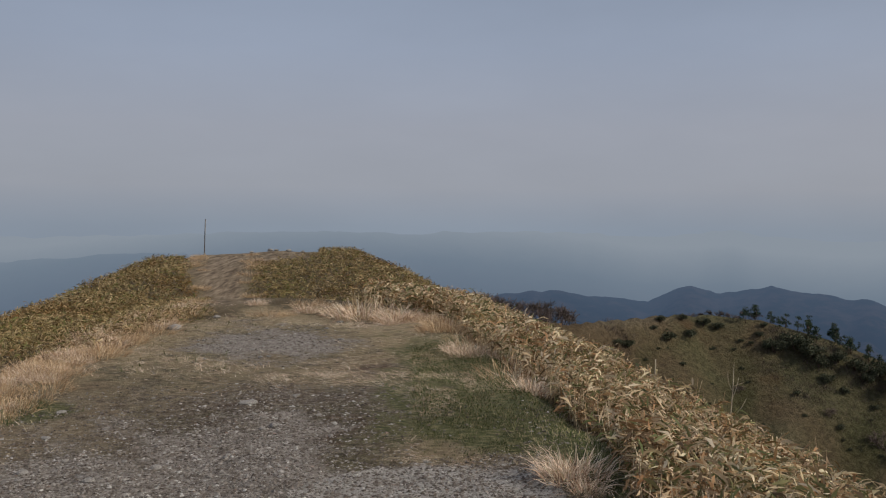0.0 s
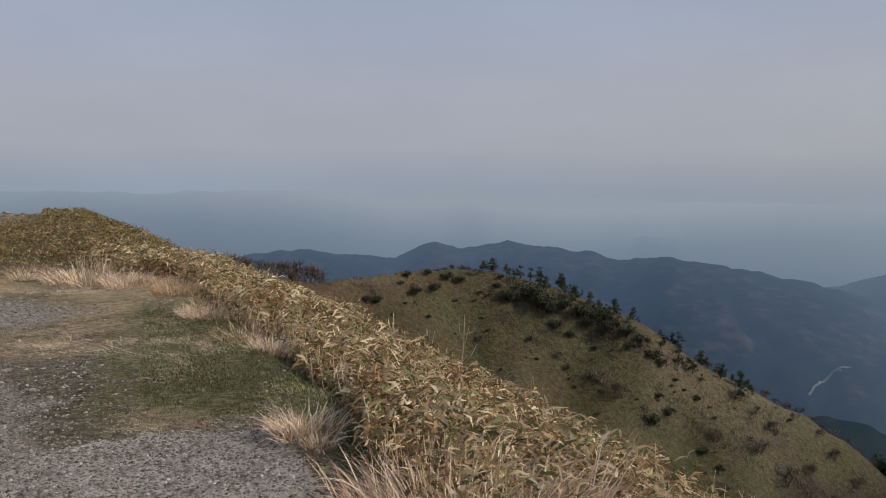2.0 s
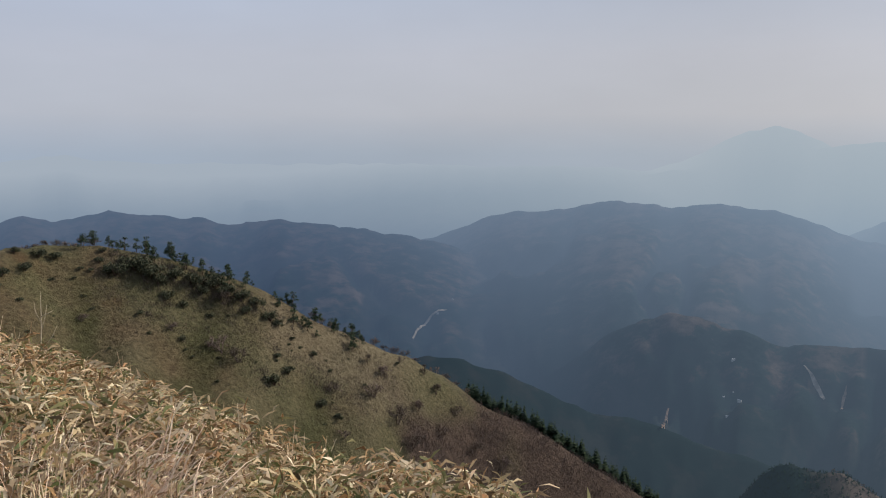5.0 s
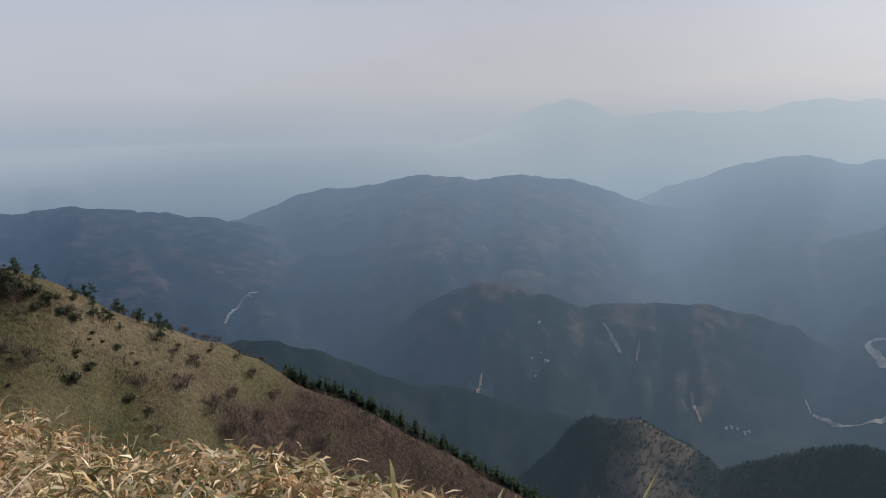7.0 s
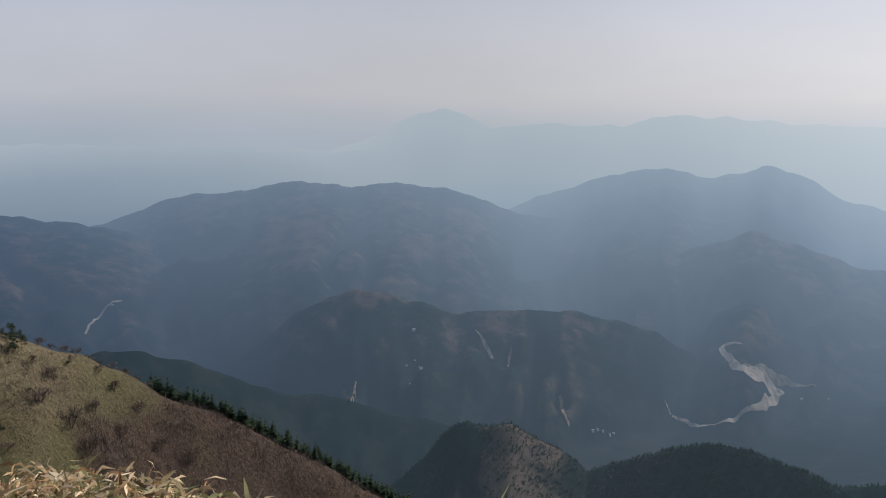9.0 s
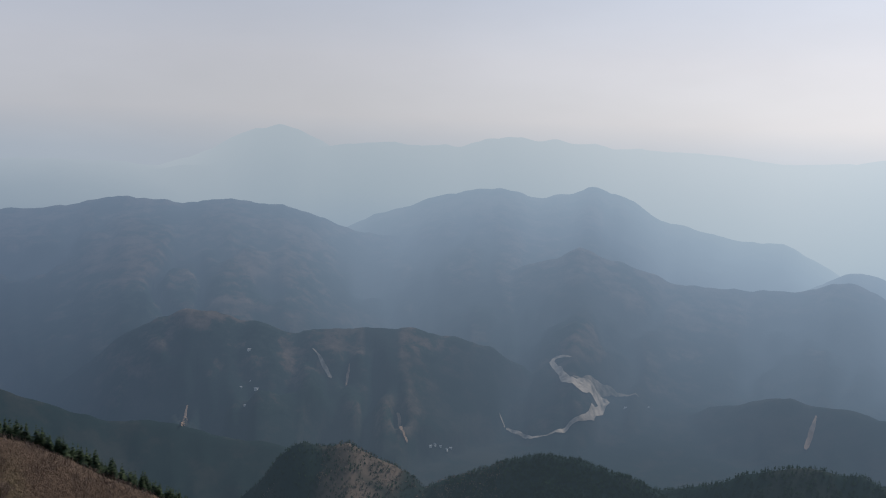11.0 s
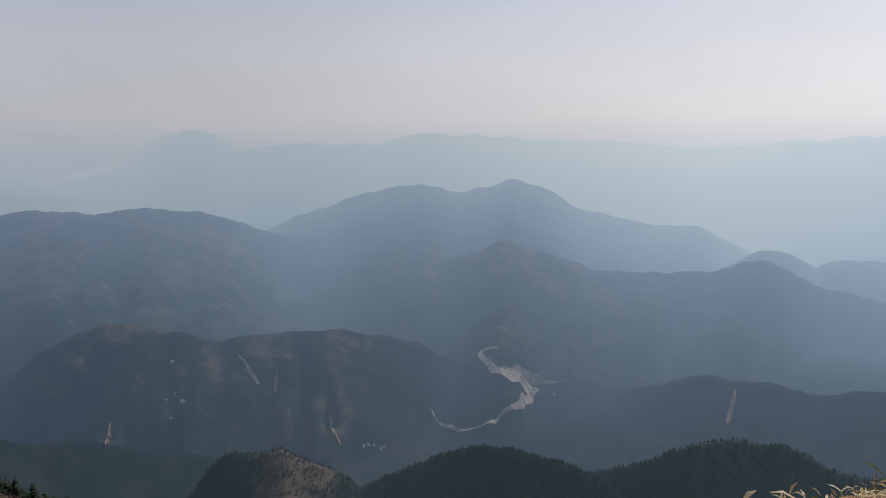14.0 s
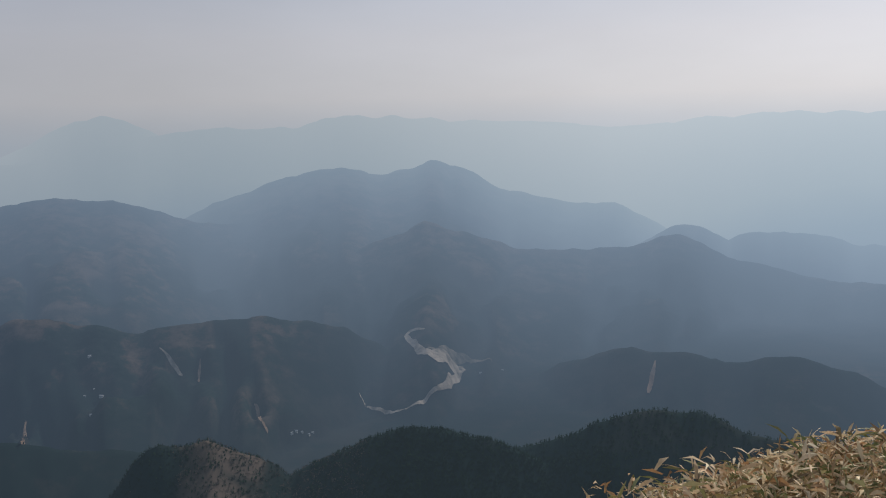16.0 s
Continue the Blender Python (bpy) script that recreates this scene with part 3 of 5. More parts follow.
def covers(x, y):
    """How much of each ground cover lies at a place near the summit."""
    az, s = np.degrees(np.arctan2(x, y)), np.hypot(x, y)
    level = np.interp(az, TOP_AZ, LEVEL_REACH)
    wob = fractal(x, y, 1.3, 61, 4)
    inside = level - s + wob * 0.5
    thicket = np.interp(az, BAMBOO_AZ, BAMBOO_REACH) - s + wob * 1.1 + fractal(x, y, 0.55, 63, 2) * 0.55
    litter = smoothstep(0.15, -0.35, thicket)
    trail_x = -0.255 * y
    trail_w = np.interp(y, [10, 14, 35, 49, 56], [0.34, 0.40, 0.80, 1.1, 2.5])
    trail = smoothstep(1.9, 0.5, np.abs(x - trail_x + wob * 0.3 + fractal(x, y, 6.0, 67, 3) * 1.5) / trail_w) * smoothstep(11.5, 14.5, y) * smoothstep(82, 72, s)
    trail = np.maximum(trail, 0.85 * smoothstep(46.5, 50, s + wob * 3) * smoothstep(80, 70, s) * smoothstep(-17.5, -15.5, az) * smoothstep(-7.5, -9.5, az))
    gravel = smoothstep(0.9, -0.9, s - np.interp(az, GRAVEL_AZ, GRAVEL_REACH) + wob * 1.6) * np.clip(0.5 + fractal(x, y, 1.1, 65, 4) * 1.1, 0.1, 0.85)
    patch = np.hypot((x + 1.95) / 1.0, (y - 9.9) / 1.25)
    gravel = np.maximum(gravel, smoothstep(1.4, 0.4, patch + wob * 0.8) * 0.85)
    clear = smoothstep(0.22, -0.22, s - np.interp(az, CLEAR_AZ, CLEAR_REACH) + wob * 0.6 + fractal(x, y, 0.35, 69, 2) * 0.4)
    clear = clear * (0.45 + 0.55 * smoothstep(-13, -4, az + wob * 14))
    gravel = np.maximum(gravel, clear)
    bare = smoothstep(1.8, 0.7, np.hypot((x + 0.9) / 0.9, (y - 5.9) / 1.1))
    green = smoothstep(2.5, 0.9, thicket + wob * 1.2) * smoothstep(0.0, 6.5, az + wob * 6) * smoothstep(40, 22, az) + 0.66 * smoothstep(-8, -1, az + wob * 5) * smoothstep(12, 4, az) * smoothstep(4.8, 6, s) * smoothstep(11.5, 9, s)
    green = green + smoothstep(1.1, 0.3, np.hypot((x + 3.2) / 0.7, (y - 6.2) / 0.6)) + 0.25 * smoothstep(-24, -18, az) * smoothstep(-9, -13, az) * smoothstep(7.5, 8.5, s)
    green = green + 0.42 * smoothstep(0.5, 5, az + wob * 4) * smoothstep(30, 16, az) * smoothstep(4.0, 4.9, s + wob * 0.5) * smoothstep(7.6, 6, s)
    straw = (1 - clear) * (1 - 0.55 * smoothstep(2, 6, az) * smoothstep(7.5, 6, s)) * np.clip(0.45 + 0.55 * smoothstep(-5, 2, az + wob * 4) - 0.45 * bare + 0.5 * smoothstep(7.5, 9.5, s), 0, 1)
    shoulder = np.where(y > 11, np.clip((np.abs(x - trail_x) / trail_w - 1.0) / 2.0, 0.2, 1), 1.0)
    return {"shoulder": shoulder, "litter": litter * (1 - trail), "trail": trail, "gravel": gravel * (1 - litter), "clear": clear * (1 - litter), "green": np.clip(green, 0, 1) * (1 - litter) * (1 - clear), "straw": straw * (1 - 0.8 * gravel)}


BEARINGS = np.concatenate([np.arange(-36, 118, 0.4), np.arange(118, 324, 3.0)])
BEARINGS = np.where(BEARINGS > 180, BEARINGS - 360, BEARINGS)
verts, quads, A, S = polar_sheet(BEARINGS, np.concatenate([[0.02], np.geomspace(0.3, 420, 310)]))
reach_of = S.reshape(-1, len(BEARINGS))[:-1].ravel()
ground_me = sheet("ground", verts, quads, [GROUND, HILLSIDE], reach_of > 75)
for key, value in covers(verts[:, 0], verts[:, 1]).items():
    add_mask(ground_me, key, value)
d = S - np.interp(A, SPUR_AZ, SPUR_REACH)
patchy = fractal(verts[:, 0], verts[:, 1], 18, 71, 4)
add_mask(ground_me, "brush", smoothstep(-14, 10, -d * 0.2 + (A - 39.5) * 2.2 + patchy * 45) * smoothstep(-130, -100, d) * smoothstep(30, 38, A))
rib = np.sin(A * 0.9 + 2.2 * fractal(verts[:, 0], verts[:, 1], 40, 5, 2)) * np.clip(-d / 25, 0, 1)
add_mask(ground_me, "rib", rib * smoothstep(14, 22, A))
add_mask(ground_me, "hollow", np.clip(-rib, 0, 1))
add_mask(ground_me, "wood", smoothstep(285, 300, S + patchy * 20) * smoothstep(40, 44, A))
add_mask(ground_me, "olive", smoothstep(20, 28, A + patchy * 12) * smoothstep(120, 160, S) * smoothstep(-0.5, 0.3, fractal(verts[:, 0], verts[:, 1], 30, 77, 3) + 0.35))
summit_line = 0.75 * smoothstep(8, 2, np.abs(d + 2) + patchy * 9) * smoothstep(9, 11, A) * smoothstep(16, 14, A)
crest_line = 0.7 * smoothstep(16, 3, np.abs(d + 9) + patchy * 16) * smoothstep(29.5, 31.5, A) * smoothstep(43, 37, A)
add_mask(ground_me, "crest", np.maximum(summit_line, crest_line))
ground = tagged(new("ground", ground_me), "gravelly trodden summit ground falling into grassy brown hillsides", "ground", kind="structure")

FAR_BEARINGS = np.concatenate([np.arange(-36, 118, 0.3), np.arange(118, 324, 3.0)])
FAR_BEARINGS = np.where(FAR_BEARINGS > 180, FAR_BEARINGS - 360, FAR_BEARINGS)
verts, quads, A, S = polar_sheet(FAR_BEARINGS, np.concatenate([[405.0], np.geomspace(420, 4800, 190)]))
verts[: len(FAR_BEARINGS), 2] -= 25
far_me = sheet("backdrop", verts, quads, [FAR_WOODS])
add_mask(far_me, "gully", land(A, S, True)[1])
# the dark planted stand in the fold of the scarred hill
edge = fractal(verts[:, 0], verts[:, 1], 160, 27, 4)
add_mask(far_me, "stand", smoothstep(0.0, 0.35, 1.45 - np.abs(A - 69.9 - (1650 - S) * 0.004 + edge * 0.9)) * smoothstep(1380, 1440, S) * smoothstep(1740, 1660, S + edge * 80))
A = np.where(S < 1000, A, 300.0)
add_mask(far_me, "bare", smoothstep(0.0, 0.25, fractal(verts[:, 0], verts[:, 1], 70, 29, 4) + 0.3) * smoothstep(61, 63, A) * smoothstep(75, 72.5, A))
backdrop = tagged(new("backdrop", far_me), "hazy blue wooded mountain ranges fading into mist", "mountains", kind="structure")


# ---- plants, stones: builders ----
rng = np.random.default_rng(11)


def linked(name, me, parent=None, label="", category="", group="", kind=""):
    ob = new(name, me)
    ob.parent = parent
    return tagged(ob, label, category, group, kind)


def ribbons(base, heading, rise, length, width, droop, rows=4, profile=None, roll=None):
    """Arching blades as strips: where each starts, its heading and rise (radians), length, width and how far it bends over."""
    n = len(base)
    profile = np.interp(np.linspace(0, 1, rows), [0, 0.35, 0.7, 1], [0.35, 1, 0.75, 0.06]) if profile is None else np.asarray(profile)
    roll = np.zeros(n) if roll is None else roll
    out = np.empty((n, rows, 2, 3))
    flat = np.stack([np.sin(heading), np.cos(heading), np.zeros(n)], -1)
    across = np.stack([np.cos(heading), -np.sin(heading), np.zeros(n)], -1)
    p = np.array(base, float)
    for k in range(rows):
        a = rise - droop * (k / (rows - 1)) ** 1.3
        ahead = flat * np.cos(a)[:, None] + np.array([0, 0, 1.0]) * np.sin(a)[:, None]
        up = np.cross(across, ahead)
        side = across * np.cos(roll)[:, None] + up * np.sin(roll)[:, None]
        w = (width * profile[k] / 2)[:, None]
        out[:, k, 0], out[:, k, 1] = p - side * w, p + side * w
        p = p + ahead * (length / (rows - 1))[:, None]
    i = np.arange(n)[:, None] * rows * 2 + np.arange(rows - 1)[None, :] * 2
    quads = np.stack([i, i + 1, i + 3, i + 2], -1).reshape(-1, 4)
    return out.reshape(-1, 3), quads


def joined(pieces):
    verts, quads, at = [], [], 0
    for v, q in pieces:
        verts.append(v)
        quads.append(q + at)
        at += len(v)
    return np.concatenate(verts), np.concatenate(quads)


def scatter(count, az_lo, az_hi, s_lo, s_hi):
    az = rng.uniform(az_lo, az_hi, count)
    s = np.sqrt(rng.uniform(s_lo ** 2, s_hi ** 2, count))
    return az, s, s * np.sin(np.radians(az)), s * np.cos(np.radians(az))


def tubes(a, b, ra, rb, sides=3):
    """Tapered sticks from points a to points b."""
    n = len(a)
    d = b - a
    d = d / np.maximum(np.linalg.norm(d, axis=1, keepdims=True), 1e-9)
    ref = np.where(np.abs(d[:, 2:3]) > 0.9, np.array([[1.0, 0, 0]]), np.array([[0, 0, 1.0]]))
    u = np.cross(d, ref)
    u /= np.linalg.norm(u, axis=1, keepdims=True)
    v = np.cross(d, u)
    out = np.empty((n, 2, sides, 3))
    for k in range(sides):
        t = 2 * math.pi * k / sides
        off = u * math.cos(t) + v * math.sin(t)
        out[:, 0, k], out[:, 1, k] = a + off * np.reshape(ra, (-1, 1)), b + off * np.reshape(rb, (-1, 1))
    i = np.arange(n)[:, None] * sides * 2
    k = np.arange(sides)[None, :]
    k2 = (k + 1) % sides
    quads = np.stack([i + k, i + k2, i + sides + k2, i + sides + k], -1).reshape(-1, 4)
    return out.reshape(-1, 3), quads


# ---- dwarf bamboo ----
BAMBOO = island_material("dead_bamboo_leaf", [
    (0.0, (0.09, 0.062, 0.034)), (0.1, (0.26, 0.175, 0.1)), (0.23, (0.47, 0.345, 0.21)), (0.4, (0.63, 0.495, 0.33)), (0.53, (0.79, 0.68, 0.51)),
    (0.6, (0.45, 0.26, 0.135)), (0.71, (0.31, 0.185, 0.095)), (0.78, (0.23, 0.205, 0.09)), (0.89, (0.11, 0.125, 0.05)), (0.96, (0.18, 0.18, 0.08)), (1.0, (0.34, 0.3, 0.16))], 0.7, 0.25, 0.28, 1.6)
FAR_BAMBOO = island_material("weathered_bamboo_leaf", [
    (0.0, (0.07, 0.05, 0.022)), (0.2, (0.19, 0.13, 0.06)), (0.5, (0.36, 0.26, 0.13)), (0.68, (0.52, 0.41, 0.24)),
    (0.76, (0.22, 0.115, 0.045)), (0.86, (0.14, 0.145, 0.05)), (1.0, (0.2, 0.2, 0.075))], 0.75, 0.2, 0.22, 0.22)
CULM = island_material("bamboo_culm", [(0.0, (0.16, 0.10, 0.06)), (0.5, (0.42, 0.32, 0.20)), (1.0, (0.66, 0.56, 0.40))], 0.6, 0.3)


def bamboo(density, az_lo, az_hi, s_lo, s_hi, leaves, size, tall, past=3.0, culms=True, rows=4):
    """Dwarf bamboo growing where the trodden ground ends: leaves in whorls on short culms."""
    area = math.pi * (s_hi ** 2 - s_lo ** 2) * (az_hi - az_lo) / 360
    az, s, x, y = scatter(int(area * density), az_lo, az_hi, s_lo, s_hi)
    c = covers(x, y)
    near_bend = s < np.interp(az, TOP_AZ, TOP_REACH) + past
    keep = (c["litter"] > rng.uniform(0.35, 0.9, len(x))) & (c["trail"] < 0.25) & near_bend
    az, s, x, y = az[keep], s[keep], x[keep], y[keep]
    inside = s - np.interp(az, BAMBOO_AZ, BAMBOO_REACH)
    clump = 0.75 + 0.6 * grain(x, y, 0.9, 15)
    h = tall * c["shoulder"][keep] * clump * np.clip(0.42 + inside * 0.55, 0.42, 1.0) * rng.uniform(0.7, 1.15, len(x))
    root = np.stack([x, y, height(x, y)], -1)
    lean = rng.normal(0, 0.16, (len(x), 2)) * h[:, None]
    tip = root + np.concatenate([lean, h[:, None]], 1)
    n = len(x) * leaves
    who = np.repeat(np.arange(len(x)), leaves)
    up = rng.uniform(0.1, 1.0, n) ** 0.7
    base = root[who] + (tip - root)[who] * up[:, None]
    base[:, :2] += rng.normal(0, 0.02, (n, 2))
    length = size * rng.uniform(0.45, 1.35, n)
    width = length * rng.uniform(0.12, 0.215, n) * (1 + 0.1 * (rows == 3))
    rise = rng.normal(0.1, 0.5, n)
    droop = rng.uniform(0.2, 2.6, n)
    pieces = ribbons(base, rng.uniform(0, 2 * math.pi, n), rise, length, width, droop, rows, None, rng.normal(0, 1.0, n))
    some = rng.uniform(0, 1, len(x)) < 0.14
    sticks = tubes(root[some], root[some] + (tip - root)[some] * rng.uniform(0.7, 1.02, (some.sum(), 1)), np.full(some.sum(), 0.0035), np.full(some.sum(), 0.002)) if culms else None
    return pieces, sticks


near_right = [bamboo(640, 4, 62, 2.0, 5.2, 9, 0.092, 0.33, rows=3), bamboo(450, 2, 32, 5.2, 8, 8, 0.1, 0.34, rows=3), bamboo(230, -3, 26, 8, 14, 7, 0.12, 0.36, rows=3), bamboo(110, -5, 16, 14, 26, 6, 0.14, 0.34, 4, rows=3), bamboo(420, 62, 122, 1.8, 5.2, 8, 0.095, 0.32, rows=3),
              bamboo(900, 98, 122, 2.3, 5.0, 10, 0.08, 0.35, rows=3), bamboo(20, 122, 180, 3, 9, 5, 0.2, 0.32, rows=3)]
v, q = joined([a for a, b in near_right])
linked("dwarf_bamboo", sheet("dwarf_bamboo", v, q, [BAMBOO]), None, "dry tan dwarf bamboo leaves with some green blades", "bamboo grass", kind="stuff")
v, q = joined([b for a, b in near_right])
linked("bamboo_culms", sheet("bamboo_culms", v, q, [CULM]), None, "thin brown culms of the dwarf bamboo thicket", "bamboo stems", kind="stuff")
hump = [bamboo(150, -36, -15, 6.5, 16, 6, 0.075, 0.2, 4, False, 3), bamboo(44, -36, -16, 16, 32, 6, 0.16, 0.25, 4, False, 3), bamboo(25, -36, 5, 30, 62, 5, 0.2, 0.28, 5, False, 3), bamboo(14, -180, -36, 5, 14, 6, 0.3, 0.3, 3, False, 3)]
v, q = joined([a for a, b in hump])
linked("hilltop_bamboo", sheet("hilltop_bamboo", v, q, [FAR_BAMBOO]), None, "low brown-olive dwarf bamboo covering the rounded hilltop", "bamboo grass", kind="stuff")

# ---- dry grass ----
STRAW = island_material("dry_grass_blade", [(0.0, (0.30, 0.18, 0.11)), (0.25, (0.58, 0.41, 0.29)), (0.6, (0.78, 0.62, 0.48)), (0.85, (0.88, 0.77, 0.64)), (1.0, (0.42, 0.36, 0.19))], 0.75, 0.2, 0.2)
RUSSET = island_material("russet_grass_blade", [(0.0, (0.26, 0.15, 0.08)), (0.4, (0.50, 0.34, 0.20)), (0.8, (0.64, 0.48, 0.31)), (1.0, (0.72, 0.60, 0.43))], 0.75, 0.2, 0.25)
TURF = island_material("short_turf_blade", [(0.0, (0.04, 0.058, 0.018)), (0.4, (0.085, 0.11, 0.036)), (0.6, (0.16, 0.165, 0.07)), (0.72, (0.32, 0.27, 0.15)), (1.0, (0.48, 0.40, 0.26))], 0.8, 0.15, 0.2)


def tuft_mesh(name, blades, spread, tall, mat, lean=0.0):
    r = spread * np.sqrt(rng.uniform(0, 1, blades)) * 0.45
    t = rng.uniform(0, 2 * math.pi, blades)
    base = np.stack([r * np.sin(t), r * np.cos(t), np.full(blades, -0.02)], -1)
    heading = t + rng.normal(0, 0.6, blades)
    rise = np.clip(rng.normal(1.2, 0.3, blades) - r / spread * 0.9, 0.1, 1.6)
    length = tall * rng.uniform(0.55, 1.25, blades)
    v, q = ribbons(base, heading, rise, length, rng.uniform(0.004, 0.0085, blades), rng.uniform(0.3, 1.9, blades), 5, [1, 0.95, 0.8, 0.5, 0.08], rng.normal(0, 0.5, blades))
    v[:, 0] += lean * v[:, 2]
    return sheet(name, v, q, [mat])


def set_down(ob, x, y, turn, size, sink=0.0):
    ob.matrix_basis = pose(x, y, float(height(np.array([x]), np.array([y]))[0]) - sink, 0, 0, turn) @ Matrix.Diagonal((size, size, size, 1))


MOUND = island_material("pinkish_grass_blade", [(0.0, (0.32, 0.19, 0.12)), (0.25, (0.60, 0.42, 0.30)), (0.7, (0.78, 0.59, 0.45)), (1.0, (0.88, 0.76, 0.62))], 0.75, 0.2, 0.2)
mound = tuft_mesh("grass_tuft", 800, 0.95, 0.32, MOUND, 0.1)
straw_tufts = [tuft_mesh("grass_tuft", 330, 0.5, 0.22, STRAW, 0.15), tuft_mesh("grass_tuft", 240, 0.42, 0.2, STRAW), tuft_mesh("grass_tuft", 330, 0.8, 0.27, STRAW, -0.1)]
russet_tufts = [tuft_mesh("grass_tuft", 220, 0.7, 0.2, RUSSET), tuft_mesh("grass_tuft", 240, 0.85, 0.23, RUSSET, 0.1)]
TUFT_SPOTS = [  # bearing, distance, size, straw or russet
    (9.0, 4.72, 0.82, 0), (8.2, 4.78, 0.62, 1), (9.9, 4.5, 0.45, 1), (19.5, 3.4, 1.1, 5), (22.5, 3.25, 1.15, 5), (25.5, 3.1, 0.9, 5), (17.5, 3.45, 0.85, 5), (21.0, 3.1, 0.9, 5), (24.2, 3.45, 0.7, 5), (30.0, 3.1, 0.5, 5), (34.0, 3.1, 0.5, 5), (15.5, 4.0, 0.6, 2),
    (2.6, 9.4, 1.2, 3), (4.8, 7.9, 1.1, 3), (6.2, 7.3, 0.9, 1), (0.5, 10.4, 1.1, 3), (-3.0, 11.4, 1.2, 0), (-5.5, 12.0, 1.2, 2), (-7.3, 12.3, 0.9, 1),
]
tuft_kinds = straw_tufts + russet_tufts + [mound]
for az, s, size, kind_of in TUFT_SPOTS:
    ob = linked("grass_tuft", tuft_kinds[kind_of], None, "dry straw-coloured grass tuft at the edge of the track" if kind_of < 3 else "dense pinkish mound of dead grass in the dwarf bamboo" if kind_of == 5 else "russet dead grass tuft beside the dwarf bamboo", "grass", "grass tufts")
    set_down(ob, s * math.sin(radians(az)), s * math.cos(radians(az)), rng.uniform(0, 360), size)
for k in range(22):  # dead grass in the ragged front of the thicket
    az = rng.uniform(-3, 6)
    s = float(np.interp(az, BAMBOO_AZ, BAMBOO_REACH)) + rng.uniform(-0.35, 0.7)
    ob = linked("grass_tuft", tuft_kinds[k % 5], None, "dead grass tuft in the front of the bamboo thicket", "grass", "grass tufts")
    set_down(ob, s * math.sin(radians(az)), s * math.cos(radians(az)), rng.uniform(0, 360), rng.uniform(0.45, 0.8))
for k in range(124):  # the fringe below the hump and along its left foot
    az = rng.uniform(-28, -15.8) if k < 104 else rng.uniform(-13, 2)
    s = float(np.interp(az, TOP_AZ, LEVEL_REACH)) + (rng.uniform(-0.6, 1.6) if k < 104 else rng.uniform(-0.9, 0.5))
    ob = linked("grass_tuft", tuft_kinds[3 + k % 2] if k % 3 else tuft_kinds[k % 3], None, "pale dead grass tuft in the fringe of the hilltop", "grass", "grass tufts")
    set_down(ob, s * math.sin(radians(az)), s * math.cos(radians(az)), rng.uniform(0, 360), rng.uniform(0.4, 0.8) * (0.75 if az < -23 else 1.0))

for k in range(26):  # grass along both edges of the trail
    y = rng.uniform(33, 52)
    x = -0.255 * y + (1 if k % 2 else -1) * (float(np.interp(y, [14, 35, 49], [0.4, 0.8, 1.1])) * 1.25 + rng.uniform(-0.2, 0.6))
    ob = linked("grass_tuft", tuft_kinds[3 + k % 2], None, "pale dead grass tuft at the edge of the worn trail", "grass", "grass tufts")
    set_down(ob, x, y, rng.uniform(0, 360), rng.uniform(0.8, 1.6))


def turf(count, az_lo, az_hi, s_lo, s_hi, cover, tall, wide):
    az, s, x, y = scatter(count, az_lo, az_hi, s_lo, s_hi)
    c = covers(x, y)
    want = c[cover] * (1 - 0.8 * c["green"] * (cover == "straw")) * (1 - c["gravel"]) * (1 - c["litter"]) * (1 - c["trail"]) * smoothstep(0.35, 0.6, grain(x, y, 0.5, 91) * 0.6 + grain(x, y, 0.13, 92) * 0.4 + 0.25 * (cover == "green"))
    keep = want > rng.uniform(0.1, 0.8, count)
    x, y = x[keep], y[keep]
    n = len(x)
    base = np.stack([x, y, height(x, y) - 0.005], -1)
    lay = 2.5 * math.pi * grain(x, y, 1.1, 97) + rng.normal(0, 0.9, n)
    return ribbons(base, lay, np.abs(rng.normal(0.7 if cover == "green" else 0.05, 0.25 if cover == "green" else 0.13, n)), tall * rng.uniform(0.4, 1.5, n), wide * rng.uniform(0.6, 1.4, n), rng.uniform(0, 0.15, n), 2, [1, 0.25])


v, q = joined([turf(90000, -2, 24, 3.4, 9.5, "green", 0.03, 0.005), turf(9000, -30, -8, 5.5, 12, "green", 0.06, 0.007)])
linked("turf", sheet("turf", v, q, [TURF]), None, "short green turf along the bamboo edge", "grass", kind="stuff")
v, q = joined([turf(110000, -12, 14, 3.6, 8, "straw", 0.11, 0.0035), turf(60000, -30, 10, 8, 15, "straw", 0.13, 0.005), turf(14000, -30, -10, 5, 9, "straw", 0.09, 0.004)])
linked("dead_grass", sheet("dead_grass", v, q, [STRAW]), None, "flattened dead straw grass over the bare soil", "grass", kind="stuff")

# single tall stalks standing out of the bamboo
az, s, x, y = scatter(240, -2, 44, 4.2, 13)
keep = (covers(x, y)["litter"] > 0.6) & (s > np.interp(az, TOP_AZ, TOP_REACH) * 0.55) & (s < np.interp(az, TOP_AZ, TOP_REACH) + 1.0)
x, y = x[keep], y[keep]
root = np.stack([x, y, height(x, y)], -1)
top = root + np.stack([rng.normal(0.03, 0.10, len(x)), rng.normal(0, 0.08, len(x)), rng.uniform(0.38, 0.6, len(x))], -1)
v, q = tubes(root, top, np.full(len(x), 0.0019), np.full(len(x), 0.001))
linked("grass_stalks", sheet("grass_stalks", v, q, [STRAW]), None, "thin pale dead grass stalks above the bamboo", "grass stalks", kind="stuff")

